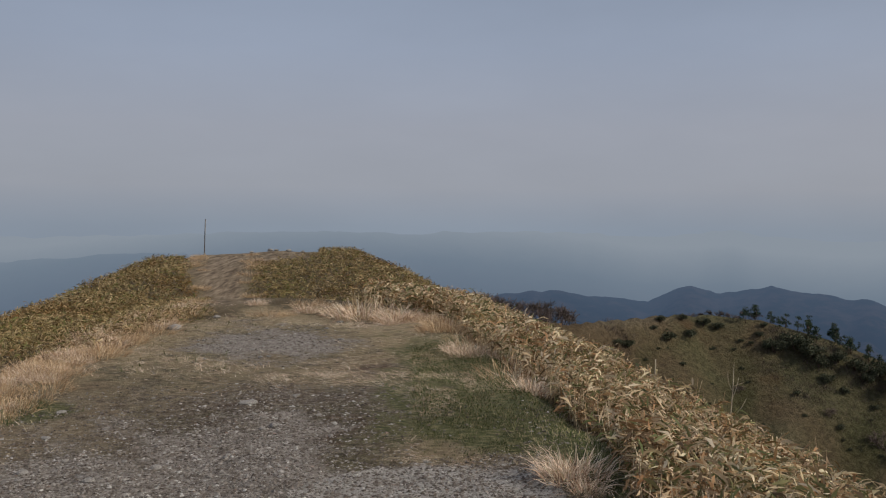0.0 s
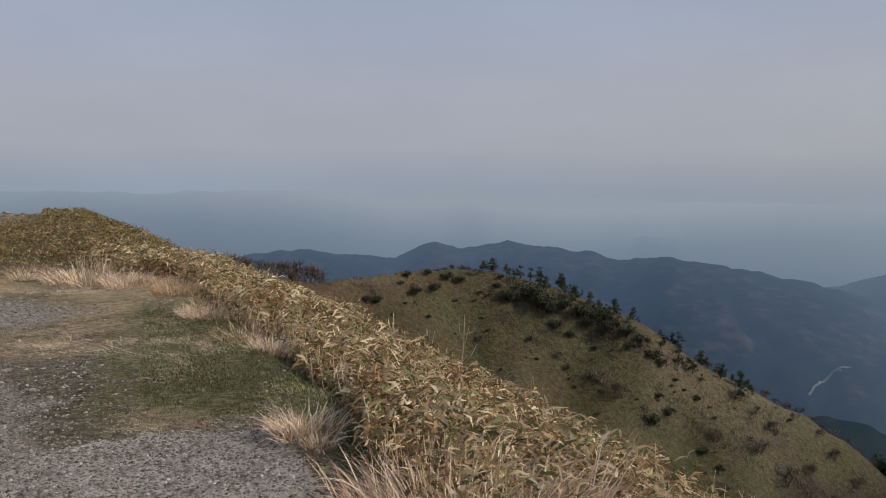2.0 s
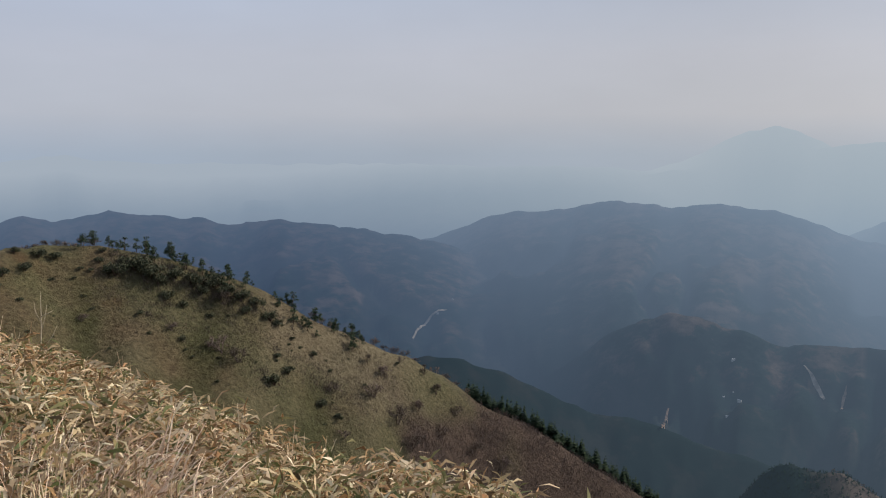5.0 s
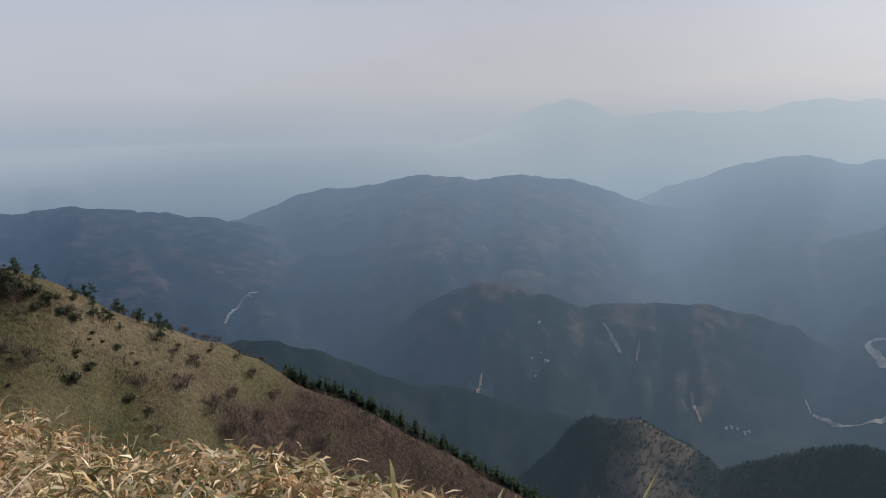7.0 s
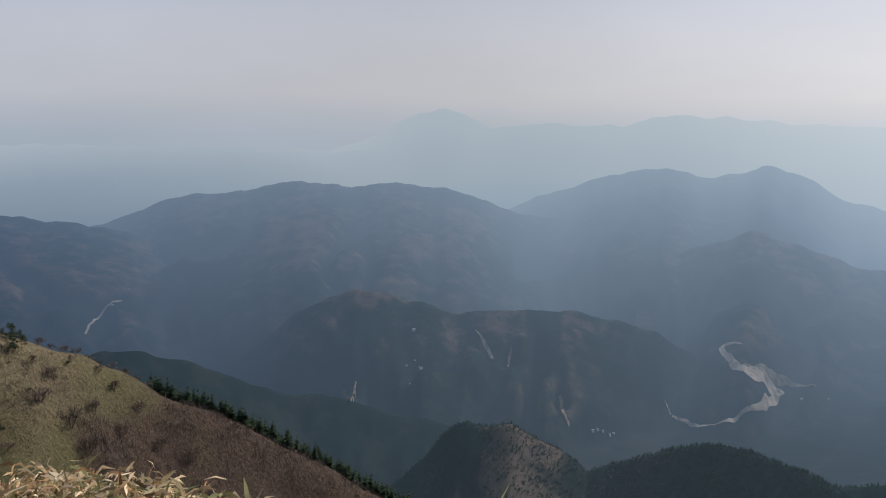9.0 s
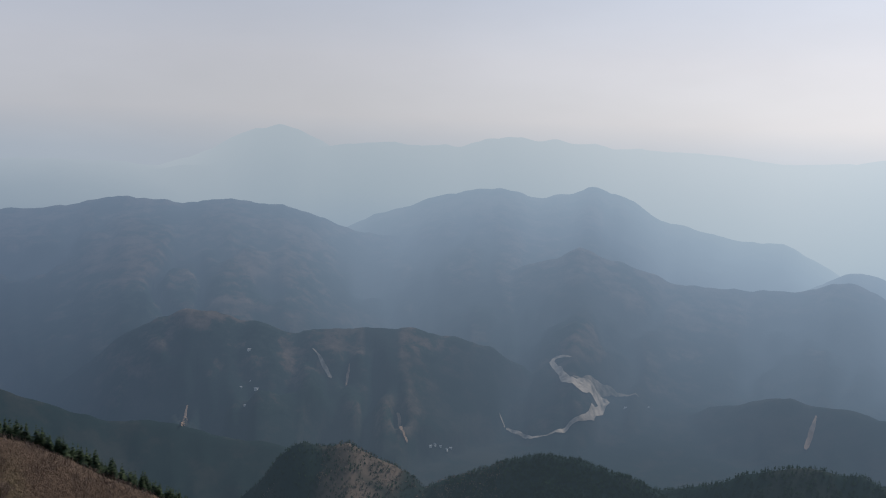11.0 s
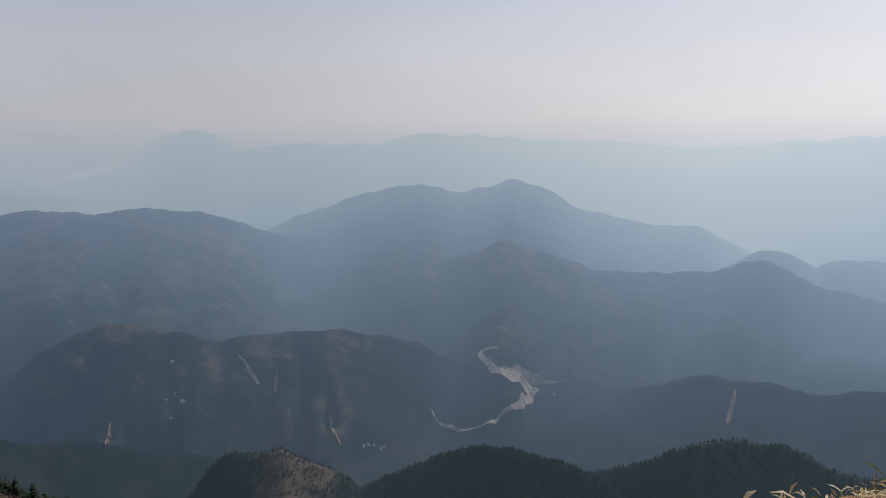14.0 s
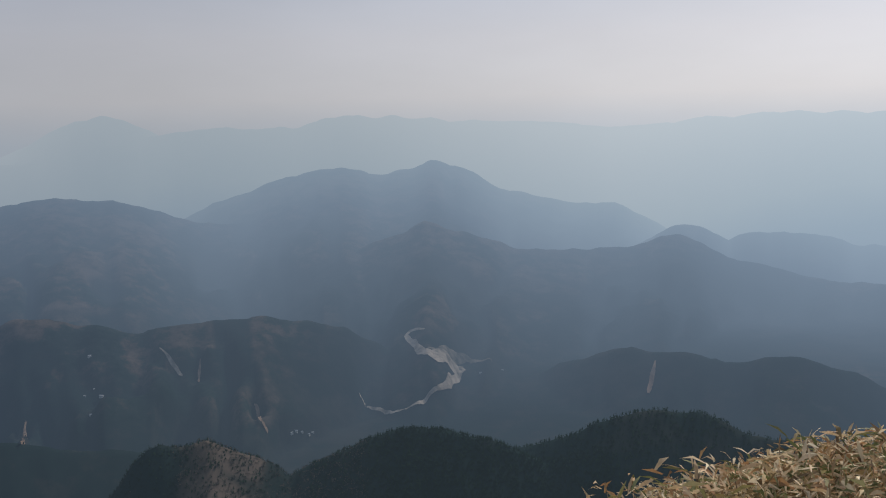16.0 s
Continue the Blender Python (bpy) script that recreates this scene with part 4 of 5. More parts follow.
# dead culms standing bare along the front of the thicket
az = rng.uniform(-6, 32, 1300)
s = np.interp(az, BAMBOO_AZ, BAMBOO_REACH) + rng.normal(0.15, 0.35, 1300)
x, y = s * np.sin(np.radians(az)), s * np.cos(np.radians(az))
keep = covers(x, y)["litter"] > rng.uniform(0.15, 0.7, 1300)
x, y = x[keep], y[keep]
root = np.stack([x, y, height(x, y)], -1)
top = root + np.stack([rng.normal(0, 0.04, len(x)), rng.normal(0, 0.04, len(x)), rng.uniform(0.12, 0.34, len(x))], -1)
v, q = tubes(root, top, rng.uniform(0.003, 0.005, len(x)), np.full(len(x), 0.002))
linked("dead_culms", sheet("dead_culms", v, q, [CULM]), None, "pale bare dead culms along the thicket's front", "bamboo stems", kind="stuff")

# ---- stones ----
ROCK = plain_material("weathered_stone", (0.13, 0.118, 0.105), (0.38, 0.355, 0.33), 18.0, 0.85, 0.5, 0.02)
PEBBLE = island_material("pebble", [(0.0, (0.06, 0.048, 0.04)), (0.35, (0.125, 0.102, 0.086)), (0.7, (0.19, 0.168, 0.15)), (0.9, (0.3, 0.28, 0.258)), (0.975, (0.44, 0.42, 0.395)), (1.0, (0.17, 0.105, 0.075))], 0.85, 0.2)


def stone_mesh(name, seed):
    bm = bmesh.new()
    bmesh.ops.create_icosphere(bm, subdivisions=2, radius=0.5)
    r = random.Random(seed)
    sx, sy, sz = r.uniform(0.8, 1.3), r.uniform(0.6, 0.95), r.uniform(0.35, 0.6)
    cuts = [(Vector((r.gauss(0, 1), r.gauss(0, 1), r.gauss(0, 1))).normalized(), r.uniform(0.28, 0.42)) for _ in range(7)]
    for vert in bm.verts:
        for n, d in cuts:
            over = vert.co.dot(n) - d
            if over > 0:
                vert.co -= n * over * 0.9
        vert.co += noise.noise_vector(vert.co * 5 + Vector((seed, 0, 0))) * 0.035
        vert.co = Vector((vert.co.x * sx, vert.co.y * sy, vert.co.z * sz))
    me = bpy.data.meshes.new(name)
    bm.to_mesh(me)
    bm.free()
    me.materials.append(ROCK)
    return me


stones = [stone_mesh("stone", k) for k in range(5)]
STONE_SPOTS = [(-12.8, 6.55, 0.12), (-11.2, 5.95, 0.09), (-11.9, 5.9, 0.055), (-9.7, 6.9, 0.075), (-17.4, 10.9, 0.2), (-14.8, 11.9, 0.13), (-6.8, 11.6, 0.12), (-18.6, 5.2, 0.085),
               (-22.6, 5.0, 0.08), (-25.0, 6.2, 0.07), (-26.3, 5.4, 0.085), (-24.1, 6.8, 0.075), (-8.2, 6.2, 0.05)]
for az, s, size in STONE_SPOTS:
    ob = linked("stone", stones[int(size * 100) % 5], None, "pale angular stone lying on the gravelly track", "stone", "loose stones")
    set_down(ob, s * math.sin(radians(az)), s * math.cos(radians(az)), rng.uniform(0, 360), size, -size * 0.08)
for k in range(230):
    az, s = rng.uniform(-30, 6), rng.uniform(3.6, 8.5) if k < 140 else rng.uniform(8.5, 11.8)
    x, y = s * math.sin(radians(az)), s * math.cos(radians(az))
    cover_here = covers(np.array([x]), np.array([y]))
    if cover_here["gravel"][0] < 0.2 or cover_here["clear"][0] > 0.5:
        continue
    ob = linked("stone", stones[k % 5], None, "small grey stone among the gravel", "stone", "loose stones")
    size = rng.uniform(0.018, 0.045) * (1.5 if s > 8.5 else 1)
    set_down(ob, x, y, rng.uniform(0, 360), size, -size * 0.1)


def pebbles(count, az_lo, az_hi, s_lo, s_hi, size):
    az, s, x, y = scatter(count, az_lo, az_hi, s_lo, s_hi)
    c = covers(x, y)
    want = c["gravel"] + 0.22 - 0.25 * c["straw"]
    keep = want > rng.uniform(0.0, 1.0, count)
    x, y = x[keep], y[keep]
    n = len(x)
    c = np.stack([x, y, height(x, y)], -1)
    r = np.minimum(size * rng.lognormal(0, 0.5, n), 0.018)
    t = rng.uniform(0, 2 * math.pi, n)
    ring = np.stack([np.stack([np.cos(t + k * math.pi / 2) * rng.uniform(0.7, 1.3, n), np.sin(t + k * math.pi / 2) * rng.uniform(0.6, 1.1, n), rng.uniform(-0.15, 0.25, n)], -1) for k in range(4)], 1)
    cap = np.stack([rng.normal(0, 0.2, n), rng.normal(0, 0.2, n), rng.uniform(0.4, 0.75, n)], -1)[:, None]
    v = c[:, None] + np.concatenate([ring, cap], 1) * r[:, None, None]
    i = np.arange(n) * 5
    quads = np.concatenate([np.stack([i + k, i + (k + 1) % 4, i + 4], -1) for k in range(4)])
    return v.reshape(-1, 3), quads


for az, s, size in ((-12.6, 55.5, 0.35), (-11.4, 56.0, 0.5), (-11.0, 56.0, 0.4), (-10.2, 55.6, 0.4), (-9.3, 55.0, 0.3), (-6.9, 52.0, 0.3)):
    ob = linked("stone", stones[int(az) % 5], None, "pale block of stone on top of the hump", "stone", "hilltop stones")
    set_down(ob, s * math.sin(radians(az)), s * math.cos(radians(az)), rng.uniform(0, 360), size, -size * 0.15)
v, q = joined([pebbles(90000, -32, 14, 3.2, 7.5, 0.0066), pebbles(12000, -30, 4, 7.5, 12, 0.010)])
linked("gravel", sheet("gravel", v, q, [PEBBLE], None, False), None, "loose grey gravel strewn over the track", "gravel", kind="stuff")

# ---- pole on the hilltop, sapling and stick in the bamboo ----
POLE = plain_material("weathered_grey_pole", (0.10, 0.10, 0.105), (0.2, 0.2, 0.21), 30.0, 0.6, 0.2, 0.003)
BARK = plain_material("pale_bare_bark", (0.28, 0.23, 0.17), (0.5, 0.44, 0.35), 40.0, 0.85, 0.3, 0.003)


def tapered(points, radii, sides=8):
    """A round rod through points."""
    bm = bmesh.new()
    rings = []
    for k, (p, r) in enumerate(zip(points, radii)):
        a, b = Vector(points[max(k - 1, 0)]), Vector(points[min(k + 1, len(points) - 1)])
        turn = (b - a).to_track_quat("Z", "Y")
        rings.append([bm.verts.new(Vector(p) + turn @ Vector((math.cos(t) * r, math.sin(t) * r, 0))) for t in (2 * math.pi * i / sides for i in range(sides))])
    for a, b in zip(rings, rings[1:]):
        for i in range(sides):
            bm.faces.new((a[i], a[(i + 1) % sides], b[(i + 1) % sides], b[i]))
    bm.faces.new(rings[0][::-1])
    bm.faces.new(rings[-1])
    return bm


def part(name, bm, mat, parent, label=""):
    me = bpy.data.meshes.new(name)
    bm.to_mesh(me)
    bm.free()
    me.materials.append(mat)
    for p in me.polygons:
        p.use_smooth = True
    return linked(name, me, parent, label)


def thing(name, x, y, turn=0.0, size=1.0, sink=0.0):
    ob = new(name)
    set_down(ob, x, y, turn, size, sink)
    return ob


pole_s = 54.0
pole = tagged(thing("marker_pole", pole_s * math.sin(radians(-15.55)), pole_s * math.cos(radians(-15.55))), "thin grey marker pole standing on the hilltop", "pole")
part("shaft", tapered([(0, 0, -0.1), (0.02, 0, 1.0), (0.07, 0, 2.16)], [0.038, 0.036, 0.034]), POLE, pole)
part("collar", tapered([(0, 0, -0.05), (0, 0, 0.08), (0.001, 0, 0.14)], [0.09, 0.08, 0.05]), ROCK, pole, "stone collar at the foot")
part("cap", tapered([(0.07, 0, 2.15), (0.07, 0, 2.19), (0.07, 0, 2.21)], [0.04, 0.04, 0.02]), POLE, pole)

sap_s = 8.7
sapling = tagged(thing("sapling", sap_s * math.sin(radians(18.7)), sap_s * math.cos(radians(18.7)), 0, 0.85), "bare pale thin sapling rising out of the bamboo", "sapling")
part("stem", tapered([(0, 0, -0.05), (0.01, 0, 0.4), (0.035, 0.0, 0.75), (0.045, 0.01, 1.08)], [0.009, 0.0075, 0.005, 0.002], 6), BARK, sapling)
for a, b, c in (((0.02, 0, 0.62), (0.08, 0.02, 0.78), (0.11, 0.02, 0.92)), ((0.03, 0, 0.74), (-0.02, 0, 0.86), (-0.03, 0, 0.98)), ((0.012, 0, 0.42), (0.14, 0, 0.56), (0.2, 0, 0.68)), ((0.03, 0, 0.8), (0.11, -0.03, 0.84), (0.16, -0.03, 0.86))):
    part("branch", tapered([a, b, c], [0.004, 0.003, 0.0015], 5), BARK, sapling)
stick = tagged(thing("stick", 9.6 * math.sin(radians(14.0)), 9.6 * math.cos(radians(14.0))), "straight dead stick upright in the bamboo", "stick")
part("shaft", tapered([(0, 0, -0.05), (0.01, 0, 0.35), (0.012, 0, 0.62)], [0.008, 0.007, 0.006], 6), BARK, stick)


# ---- taller green bamboo shoots at the brink ----
GREEN_LEAF = island_material("green_bamboo_leaf", [(0.0, (0.14, 0.17, 0.05)), (0.4, (0.25, 0.26, 0.09)), (0.7, (0.46, 0.40, 0.20)), (1.0, (0.58, 0.50, 0.32))], 0.6, 0.3, 0.25)


def shoot(az, reach, top, leaves):
    """A leafy shoot whose tip stands at the height top."""
    x, y = reach * math.sin(radians(az)), reach * math.cos(radians(az))
    ob = tagged(thing("bamboo_shoot", x, y), "upright yellow-green bamboo shoot above the thicket", "bamboo", "bamboo shoots")
    tall = top - ob.matrix_basis.translation.z - 0.12
    part("culm", tapered([(0, 0, -0.03), (0.01, 0, tall * 0.5), (0.02, 0.01, tall)], [0.004, 0.0035, 0.002], 6), CULM, ob)
    for k in range(leaves):
        up = tall * (1 - 0.05 * k)
        v, q = ribbons(np.array([[0.02, 0.01, up]]), np.array([rng.uniform(0, 6.28)]), np.array([1.2 - 0.1 * k]), np.array([rng.uniform(0.09, 0.14)]), np.array([rng.uniform(0.010, 0.016)]), np.array([rng.uniform(0.1, 0.7)]), 7,
                       [0.3, 0.8, 1.0, 0.95, 0.75, 0.4, 0.04])
        linked("leaf", sheet("leaf", v, q, [GREEN_LEAF]), ob)


for az, reach, top, leaves in ((58.2, 2.755, 0.42, 9), (57.3, 2.7, 0.34, 8), (75.5, 2.245, 0.635, 9), (76.8, 2.2, 0.59, 8), (74.2, 2.25, 0.57, 8)):
    shoot(az, reach, top, leaves)


# ---- trees and shrubs on the spur ----
NEEDLE = island_material("pine_needles", [(0.0, (0.018, 0.031, 0.02)), (0.5, (0.036, 0.057, 0.034)), (0.85, (0.06, 0.082, 0.045)), (1.0, (0.085, 0.09, 0.05))], 0.8, 0.15)
EVERGREEN = island_material("evergreen_leaf", [(0.0, (0.034, 0.042, 0.027)), (0.5, (0.06, 0.068, 0.042)), (0.85, (0.085, 0.085, 0.052)), (1.0, (0.1, 0.09, 0.06))], 0.8, 0.15)
TWIG = island_material("bare_twig", [(0.0, (0.045, 0.036, 0.031)), (0.5, (0.088, 0.069, 0.059)), (1.0, (0.14, 0.11, 0.095))], 0.9, 0.1)
RED_TWIG = island_material("reddish_bare_twig", [(0.0, (0.07, 0.052, 0.047)), (0.5, (0.125, 0.094, 0.084)), (1.0, (0.185, 0.145, 0.13))], 0.9, 0.1)
TRUNK = plain_material("pine_bark", (0.05, 0.035, 0.028), (0.14, 0.10, 0.08), 6.0, 0.9, 0.5, 0.03)


def flakes(centre, size, flat=1.0):
    """Small loose quads lying every way about their centres."""
    n = len(centre)
    a = rng.normal(0, 1, (n, 3))
    a[:, 2] *= flat
    a /= np.linalg.norm(a, axis=1, keepdims=True)
    b = np.cross(a, rng.normal(0, 1, (n, 3)))
    b /= np.linalg.norm(b, axis=1, keepdims=True)
    a, b = a * size[:, None] * 0.5, b * size[:, None] * 0.32
    v = np.stack([centre - a, centre + b, centre + a, centre - b], 1)
    return v.reshape(-1, 3), np.arange(n * 4).reshape(-1, 4)


def in_ball(n):
    d = rng.normal(0, 1, (n, 3))
    return d / np.linalg.norm(d, axis=1, keepdims=True) * (rng.uniform(0, 1, n) ** 0.45)[:, None]


def pine(seed):
    """A wind-shaped pine 3.5 m tall, its needles in flat pads on bent limbs."""
    r = random.Random(seed)
    tree = new("pine_tree")
    bend = [(0, 0, -0.3), (r.uniform(-0.1, 0.1), 0.05, 0.9), (r.uniform(-0.2, 0.2), 0, 2.0), (r.uniform(-0.25, 0.25), 0.05, 3.2)]
    part("trunk", tapered(bend, [0.13, 0.10, 0.07, 0.03], 7), TRUNK, tree)
    pads = []
    for k in range(9):
        z = r.uniform(0.55, 3.0) if k < 8 else 3.3
        out = (3.7 - z) * 0.46 * r.uniform(0.4, 1.1) if k < 8 else 0.05
        t = r.uniform(0, 2 * math.pi)
        c = np.array([math.cos(t) * out, math.sin(t) * out, z])
        if k < 8:
            part("limb", tapered([(0.02 * k * 0.2, 0, z - 0.35), (c[0] * 0.5, c[1] * 0.5, z - 0.15), tuple(c)], [0.035, 0.025, 0.012], 5), TRUNK, tree)
        pads.append(c + in_ball(80) * np.array([0.72, 0.72, 0.36]) * r.uniform(0.75, 1.2))
    v, q = flakes(np.concatenate(pads), rng.uniform(0.14, 0.32, 80 * 9), 0.8)
    linked("crown", sheet("crown", v, q, [NEEDLE]), tree)
    return tagged(tree, "dark green wind-shaped pine on the spur's crest", "pine tree", "pines on the crest")


def shrub(seed):
    """A dense evergreen shrub one metre in radius."""
    r = random.Random(seed)
    ob = new("evergreen_shrub")
    for k in range(4):
        t = r.uniform(0, 2 * math.pi)
        part("stem", tapered([(0, 0, -0.25), (0.2 * math.cos(t), 0.2 * math.sin(t), 0.25), (0.45 * math.cos(t), 0.45 * math.sin(t), 0.65)], [0.05, 0.035, 0.015], 5), TRUNK, ob)
    lumps = [np.array([r.uniform(-0.55, 0.55), r.uniform(-0.55, 0.55), r.uniform(0.25, 0.6)]) + in_ball(130) * r.uniform(0.3, 0.55) * np.array([1, 1, 0.8]) for _ in range(9)]
    v, q = flakes(np.concatenate(lumps), rng.uniform(0.09, 0.18, 1170))
    linked("foliage", sheet("foliage", v, q, [EVERGREEN]), ob)
    return tagged(ob, "dark evergreen shrub on the grassy spur", "shrub", "shrubs on the spur")


def bare_shrub(seed, mat):
    """A leafless shrub one metre in radius: stems that fork twice."""
    ob = new("bare_shrub")
    n = 6
    t = rng.uniform(0, 2 * math.pi, n)
    a = np.stack([rng.normal(0, 0.12, n), rng.normal(0, 0.12, n), np.full(n, -0.1)], -1)
    b = a + np.stack([np.cos(t) * 0.35, np.sin(t) * 0.35, rng.uniform(0.4, 0.75, n)], -1)
    for k in range(n):
        v, q = tubes(a[k:k + 1], b[k:k + 1], np.array([0.03]), np.array([0.018]), 5)
        linked("stem", sheet("stem", v, q, [mat]), ob)
    spray = []
    for times, reach, ra in ((5, 0.45, 0.022), (6, 0.38, 0.016)):
        a = np.repeat(b, times, 0)
        d = rng.normal(0, 0.55, (len(a), 3)) + np.array([0, 0, 0.55]) + np.concatenate([a[:, :2] * 0.5, np.zeros((len(a), 1))], 1)
        b = a + d / np.linalg.norm(d, axis=1, keepdims=True) * rng.uniform(0.5, 1.1, (len(a), 1)) * reach
        spray.append(tubes(a, b, np.full(len(a), ra), np.full(len(a), ra * 0.6)))
    v, q = joined(spray)
    linked("crown", sheet("crown", v, q, [mat]), ob)
    return tagged(ob, "leafless grey-brown shrub on the hillside", "shrub", "bare shrubs")


def put_copies(kinds, spots):
    """Copies at (place, turn, size)."""
    for k, (p, turn, size) in enumerate(spots):
        m = pose(p.x, p.y, p.z, 0, 0, turn)
        ob = kinds[k % len(kinds)]
        if k >= len(kinds):
            ob = copy_thing(ob, m)
        ob.matrix_basis = m @ Matrix.Diagonal((size, size, size, 1))


def beyond(az, extra):
    """A place on the land past the spur's crest at that bearing."""
    s = float(np.interp(az, SPUR_AZ, SPUR_REACH)) + extra
    return Vector((s * math.sin(radians(az)), s * math.cos(radians(az)), float(land(np.array([az]), np.array([s]))[0])))


PINES = [20.0, 20.9, 21.4, 21.9, 22.9, 23.4, 23.9, 24.4, 24.8, 25.4, 26.1, 26.5, 27.0, 27.7, 28.2, 29.3, 31.4, 31.7, 32.1, 32.4, 32.9, 33.4, 33.8, 35.0, 35.4, 35.8, 36.3, 36.8]
put_copies([pine(k) for k in range(5)], [(beyond(az + rng.normal(0, 0.3), rng.uniform(-9, 3)), rng.uniform(0, 360), 0.4 + 0.75 * rng.uniform(0, 1) ** 1.4) for az in PINES * 3])

EVERGREENS = [(11.6, -8.9, 1.6), (12.2, -9.0, 1.9), (13.9, -7.8, 1.1), (14.4, -7.2, 1.4), (14.9, -8.4, 2.1), (16.2, -8.0, 2.1), (17.9, -7.5, 1.9), (17.0, -7.3, 2.2), (15.7, -6.9, 1.4), (20.4, -7.8, 1.4), (19.9, -8.4, 1.0), (20.6, -7.3, 1.3), (17.6, -8.9, 1.0), (18.9, -9.0, 0.8), (13.4, -9.7, 0.8), (15.8, -9.9, 1.0), (14.2, -9.2, 0.8), (19.4, -10.0, 0.8), (24.4, -10.3, 2.1), (21.3, -8.6, 3.2), (22.5, -8.6, 3.8), (23.4, -9.1, 3.8), (25.0, -9.2, 2.9), (25.9, -9.5, 2.9), (27.2, -9.9, 3.2), (28.1, -10.3, 3.2), (29.0, -10.7, 2.9)]
MORE_EVERGREENS = [(30.0, -11.2, 2.7), (25.3, -10.9, 1.6), (30.8, -12.2, 2.6), (31.3, -12.7, 2.2), (32.2, -13.4, 1.0), (31.2, -14.5, 1.4), (33.6, -14.4, 1.3), (33.4, -12.5, 1.0), (31.0, -16.3, 2.7), (31.9, -15.7, 2.2), (22.0, -8.0, 2.2), (26.6, -10.1, 2.2), (23.9, -9.5, 2.6), (29.3, -11.4, 1.9), (34.1, -17.9, 1.9), (35.3, -18.6, 1.6), (25.2, -13.0, 1.3), (22.7, -11.4, 1.1), (27.1, -11.7, 1.3)]
spots = [(on_land(az, el, 60), rng.uniform(0, 360), size) for az, el, size in EVERGREENS + MORE_EVERGREENS]
for k in range(40):
    az = rng.uniform(10, 40)
    crest = float(np.interp(az, SPUR_AZ, SPUR_EL))
    spots.append((on_land(az, crest - 0.8 - rng.uniform(0, 1) ** 1.4 * 7, 60), rng.uniform(0, 360), rng.uniform(0.3, 0.95)))
put_copies([shrub(k) for k in range(5)], spots)

BARE_SHRUBS = [(19.2, -11.6, 1.9), (27.8, -11.1, 3.5), (27.6, -13.9, 4.0), (28.7, -14.6, 3.5), (37.6, -17.2, 3.8), (39.2, -19.1, 4.8), (40.7, -18.1, 3.2), (41.9, -17.3, 2.9), (35.6, -19.8, 2.2), (40.3, -20.8, 4.2), (42.3, -19.9, 3.5), (43.4, -18.8, 2.9), (38.4, -15.9, 2.9), (37.2, -15.0, 1.9), (41.9, -22.1, 3.8), (44.6, -21.0, 3.8), (46.6, -22.0, 3.8), (34.9, -16.9, 2.6), (24.5, -12.4, 2.2), (26.4, -9.6, 2.6), (39.6, -15.0, 1.6), (41.1, -15.9, 1.9)]
spots = [(on_land(az, el, 60), rng.uniform(0, 360), size * 0.85) for az, el, size in BARE_SHRUBS]
spots += [(beyond(az, rng.uniform(1, 4)), rng.uniform(0, 360), rng.uniform(1.2, 2.0)) for az in np.arange(16.2, 20.2, 0.36)]
spots += [(beyond(az, rng.uniform(0, 6)), rng.uniform(0, 360), rng.uniform(2.5, 3.9)) for az in [*np.arange(-0.5, 4.2, 0.36), *np.arange(5.4, 8.8, 0.45)]]
spots += [(beyond(az, rng.uniform(0, 4)), rng.uniform(0, 360), rng.uniform(1.3, 2.2)) for az in np.arange(33.5, 44, 0.7)]
put_copies([bare_shrub(k, TWIG if k % 2 else RED_TWIG) for k in range(6)], spots)


def thicket(count, az_lo, az_hi, d_lo, d_hi, tall, stems, wide, line):
    """Clumps of bare upright stems below and behind the spur's crest."""
    az = rng.uniform(az_lo, az_hi, count)
    d = rng.uniform(d_lo, d_hi, count)
    s = np.interp(az, SPUR_AZ, SPUR_REACH) + d
    x, y = s * np.sin(np.radians(az)), s * np.cos(np.radians(az))
    keep = (az - 39.5) * 2.2 - d * 0.2 + fractal(x, y, 18, 71, 4) * 45 > line
    x, y = np.repeat(x[keep], stems), np.repeat(y[keep], stems)
    n = len(x)
    x, y = x + rng.normal(0, 0.8, n), y + rng.normal(0, 0.8, n)
    base = np.stack([x, y, height(x, y) - 0.2], -1)
    return ribbons(base, rng.uniform(0, 2 * math.pi, n), rng.normal(1.2, 0.25, n), tall * rng.uniform(0.5, 1.2, n), wide * rng.uniform(0.6, 1.4, n), rng.uniform(0, 0.5, n), 3, [1, 0.7, 0.15], rng.uniform(0, 3, n))


SCRUB = [(21.5, -7.9, 4), (23, -8.5, 5), (24.8, -9.2, 5), (26.4, -9.8, 5), (28.0, -10.4, 5), (29.6, -11.1, 5), (27.8, -12.6, 8), (29.0, -14.0, 8), (30.4, -15.6, 6), (33.8, -16.3, 6), (36.5, -17.6, 9), (12.0, -8.7, 4), (23.5, -11.0, 7), (25.5, -11.6, 8), (31.5, -13.6, 7), (33.0, -15.0, 8), (35.5, -16.0, 8), (37.5, -16.0, 8), (21.5, -10.0, 5)]


